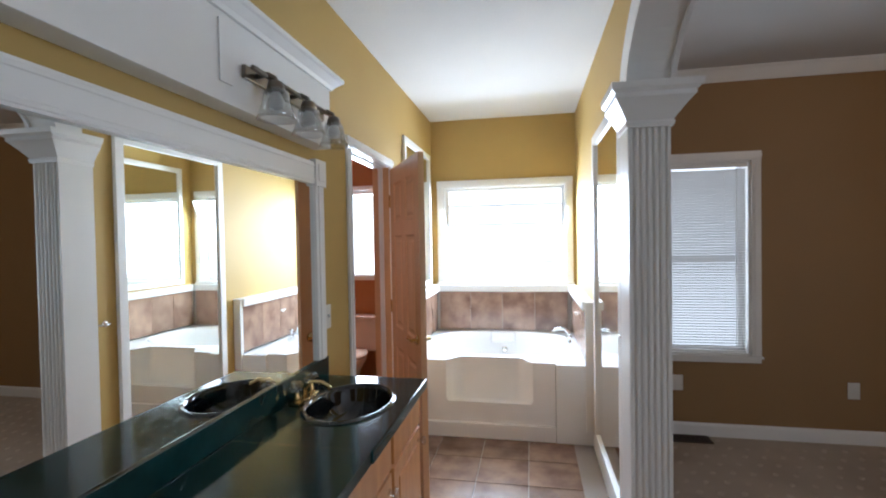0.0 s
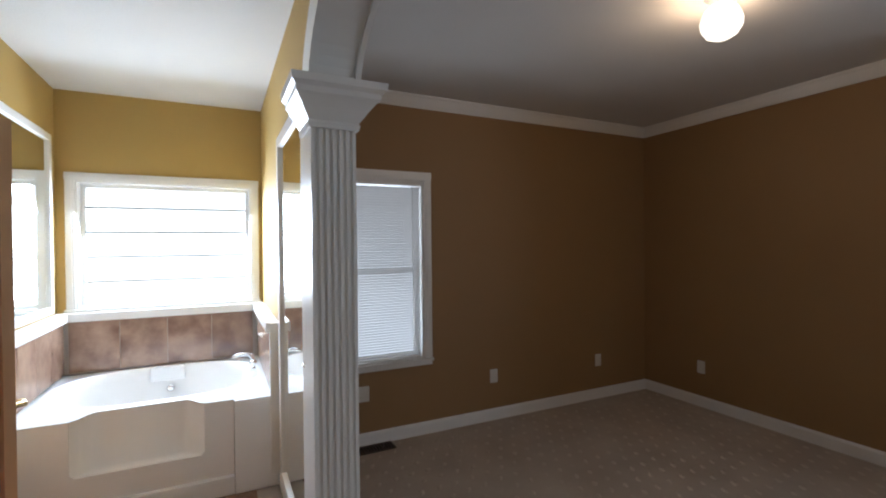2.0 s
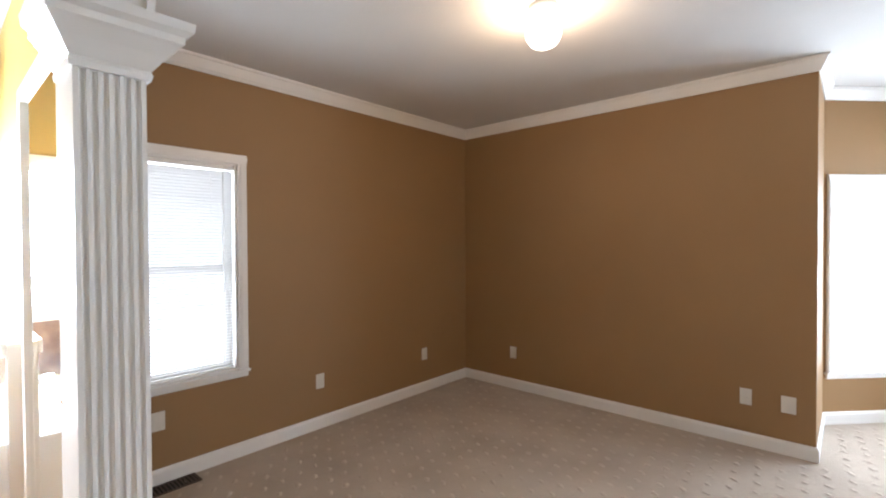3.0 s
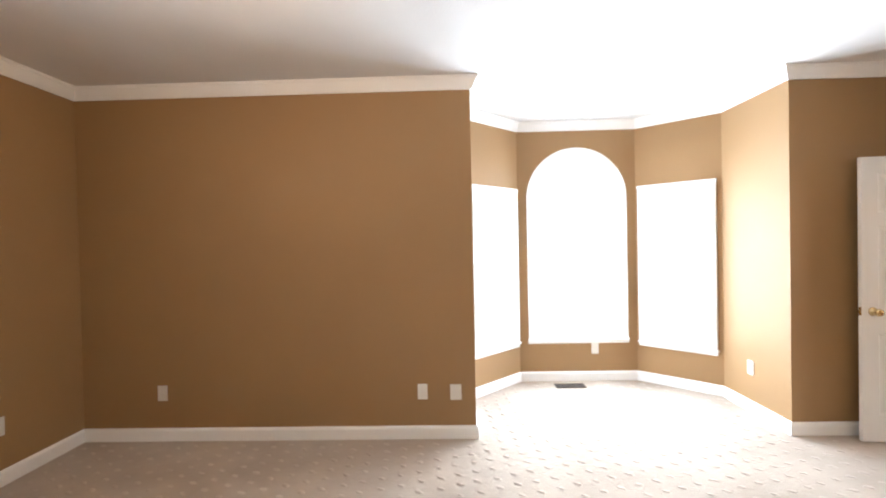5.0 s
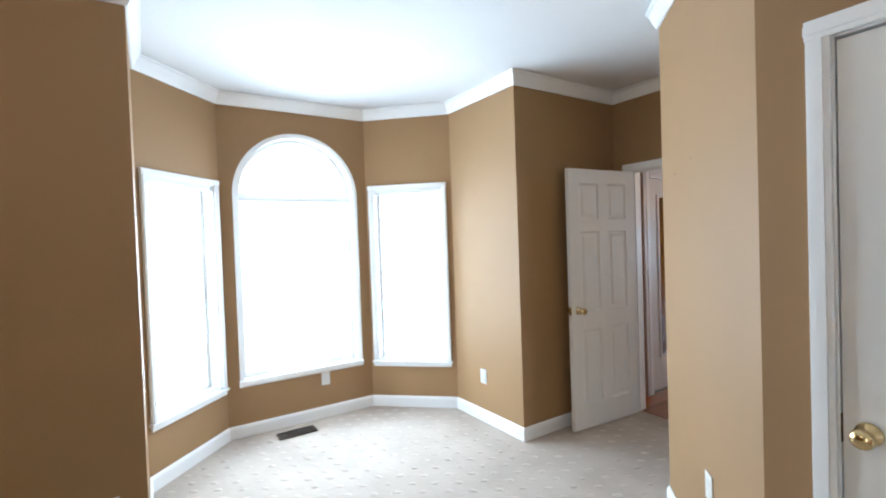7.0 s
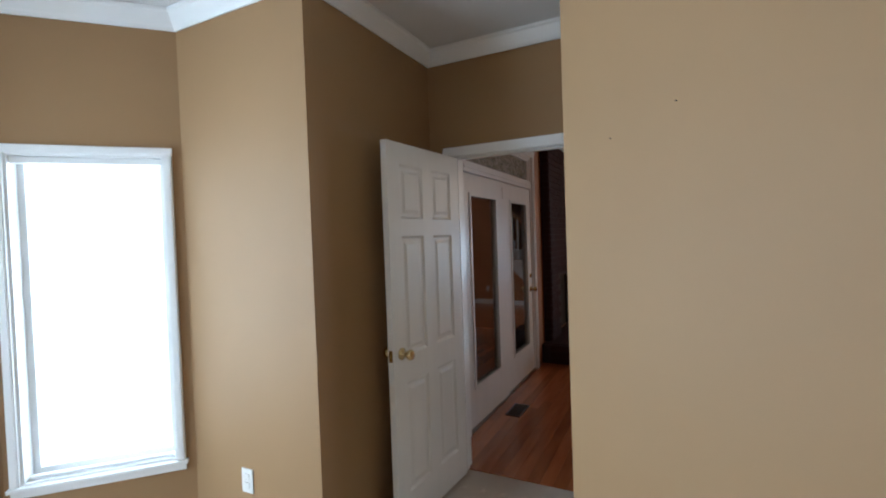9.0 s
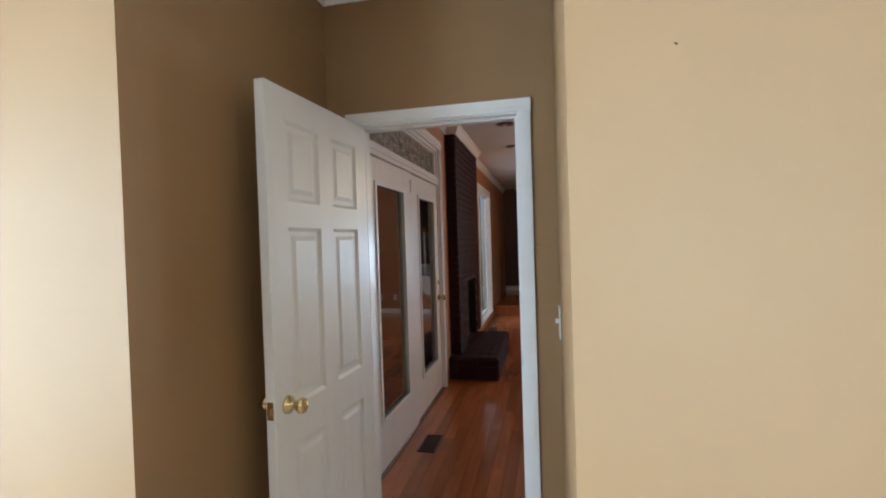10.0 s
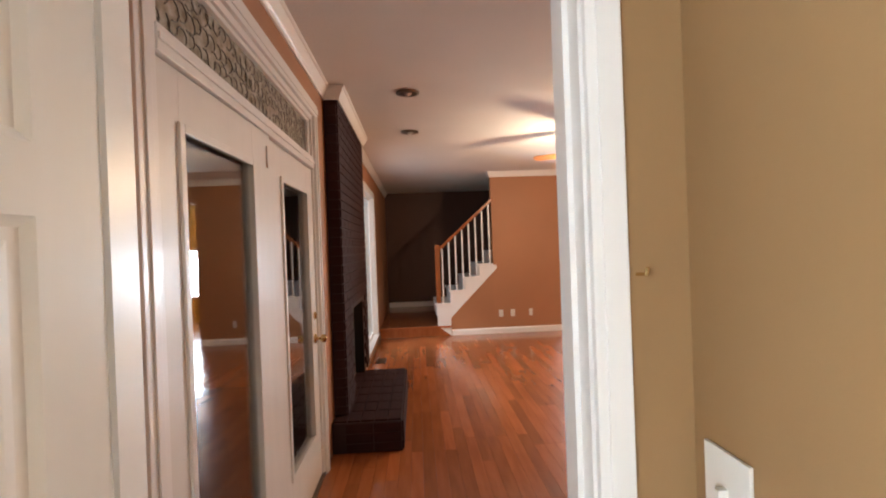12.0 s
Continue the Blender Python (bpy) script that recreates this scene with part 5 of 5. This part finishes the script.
for i in range(5):
    a = radians(42 + 72 * i)
    bm = bmesh.new()
    prof = [(0.18, 0.05), (0.26, 0.062), (0.60, 0.072), (0.66, 0.055), (0.675, 0.0)]
    line = prof + [(r, -w) for r, w in prof[-2::-1]]
    prism(bm, [(r, w) for r, w in line], -0.003, 0.003)
    bm.transform(Matrix.Translation((0, 0, -0.27)) @ Matrix.Rotation(a, 4, "Z") @ Matrix.Rotation(radians(102), 4, "X"))
    blade = part("blade", bm, MAPLE, ob, "honey oak fan blade")
    bm = tube(bmesh.new(), [(0.10, 0, -0.26), (0.20, 0, -0.268)], 0.012, 8)
    bm.transform(Matrix.Rotation(a, 4, "Z"))
    part("bracket", bm, BRASS, blade)
for y in (-9.52, -10.77):
    ob = thing("recessed_light", pose(-0.625, y, H), "unlit recessed ceiling light with a white trim ring", "recessed light", "recessed lights")
    part("trim_ring", lathe(bmesh.new(), [(0.062, -0.002), (0.095, -0.002), (0.095, -0.008), (0.066, -0.012), (0.062, -0.002)][:-1]), BRONZE, ob, smooth=True)
    # flush near-black disc, the shade inside the can put into its colour
    part("can_shade", lathe(bmesh.new(), [(0.001, -0.004), (0.06, -0.003)]), DARK, ob)
    part("bulb", lathe(bmesh.new(), [(0.030, -0.004), (0.034, -0.012), (0.022, -0.024), (0.001, -0.028)]), FROST, ob, smooth=True)

# ---- tiles and boards ----
bath_floor = bpy.data.objects["bath_subfloor"]
T = 0.325
tile_me = mesh_of(boxes((0.003, T - 0.003, 0.003, T - 0.003, 0, 0.006)), "tile", TILE)
for i in range(5):
    for j in range(15):
        x, y = VX + i * T, -0.27 - (j + 1) * T
        if x + T < PXR + 0.05:
            o = new("tile", tile_me)
            o.parent, o.location = bath_floor, (x, y, -0.006)
backer = bpy.data.objects["tile_backer"]
hh = LB + 0.018 - TR - 0.014
wt = mesh_of(boxes((0.002, 0.318, 0, 0.008, 0.002, hh)), "tile", TILE)
for i in range(4):
    o = new("tile", wt)
    o.parent, o.location = backer, (VX + 0.06 + i * 0.32 + 0.02, TY - LO - 0.004, TR + 0.014)
wt2 = mesh_of(boxes((0, 0.008, 0.002, 0.288, 0.002, hh)), "tile", TILE)
for i in range(4):
    for x in (VX + LO - 0.004, PXB - LO - 0.004):
        o = new("tile", wt2)
        o.parent, o.location = backer, (x, TF - 0.015 + i * 0.29, TR + 0.014)

rnd = random.Random(3)
W = 0.0825
floor2 = bpy.data.objects["family_subfloor"]
boards = {n: mesh_of(boxes((0.0006, W - 0.0006, 0.001, n * 0.2 - 0.001, 0, 0.012), bevel=0.0), "board", OAK) for n in range(3, 9)}
rest = bmesh.new()
made = 0
x = FX - 0.004 - W
while x > -6.5:
    y = -6.60
    while y > FY + 0.01:
        n = rnd.choice(list(boards))
        n = min(n, max(3, int((y - FY) / 0.2)))
        y1 = max(y - n * 0.2, FY)
        near = x > -1.75 and y > -12.6
        if near and made < 290 and abs(y - y1 - n * 0.2) < 1e-6:
            o = new("board", boards[n])
            o.parent, o.location = floor2, (x, y1, -0.012)
            made += 1
        else:
            box(rest, x + 0.0006, x + W - 0.0006, y1 + 0.001, y - 0.001, -0.012, 0.0)
        y = y1
    x -= W
tagged(part("board_field", rest, OAK, floor2), kind="stuff")

# raised tufts sculpted in staggered rows over the carpet
rnd = random.Random(11)
turn = Matrix.Rotation(radians(57), 2)
outline = [Vector(p) for p in BED]


def on_carpet(x, y):
    inside = False
    for a, b in zip(outline, outline[1:] + outline[:1]):
        if (a.y > y) != (b.y > y) and x < a.x + (y - a.y) / (b.y - a.y) * (b.x - a.x):
            inside = not inside
    return inside


verts, faces = [], []
for row in range(-90, 91):
    for col in range(-60, 61):
        c = turn @ Vector((col * 0.152 + (0.076 if row % 2 else 0) + rnd.uniform(-0.008, 0.008), row * 0.098 + rnd.uniform(-0.006, 0.006))) + Vector((-1.0, -2.7))
        if not all(on_carpet(c.x + dx, c.y + dy) for dx, dy in ((0.07, 0), (-0.07, 0), (0, 0.07), (0, -0.07))):
            continue
        a, b, h = rnd.uniform(0.028, 0.037), rnd.uniform(0.016, 0.021), rnd.uniform(0.004, 0.0065)
        base = len(verts)
        for f, z in ((1.0, -0.001), (0.65, h * 0.75)):
            for k in range(8):
                w = turn @ Vector((a * f * math.cos(k * math.pi / 4), b * f * math.sin(k * math.pi / 4)))
                verts.append((c.x + w.x, c.y + w.y, z))
        verts.append((c.x, c.y, h))
        for k in range(8):
            m = (k + 1) % 8
            faces += [(base + k, base + m, base + 8 + m, base + 8 + k), (base + 8 + k, base + 8 + m, base + 16)]
tuft_me = bpy.data.meshes.new("carpet_tufts")
tuft_me.from_pydata(verts, [], faces)
tuft_me.materials.append(TUFT)
for p in tuft_me.polygons:
    p.use_smooth = True
ob = new("carpet_tufts", tuft_me)
ob.parent = bpy.data.objects["floor"]
tagged(ob, kind="stuff")
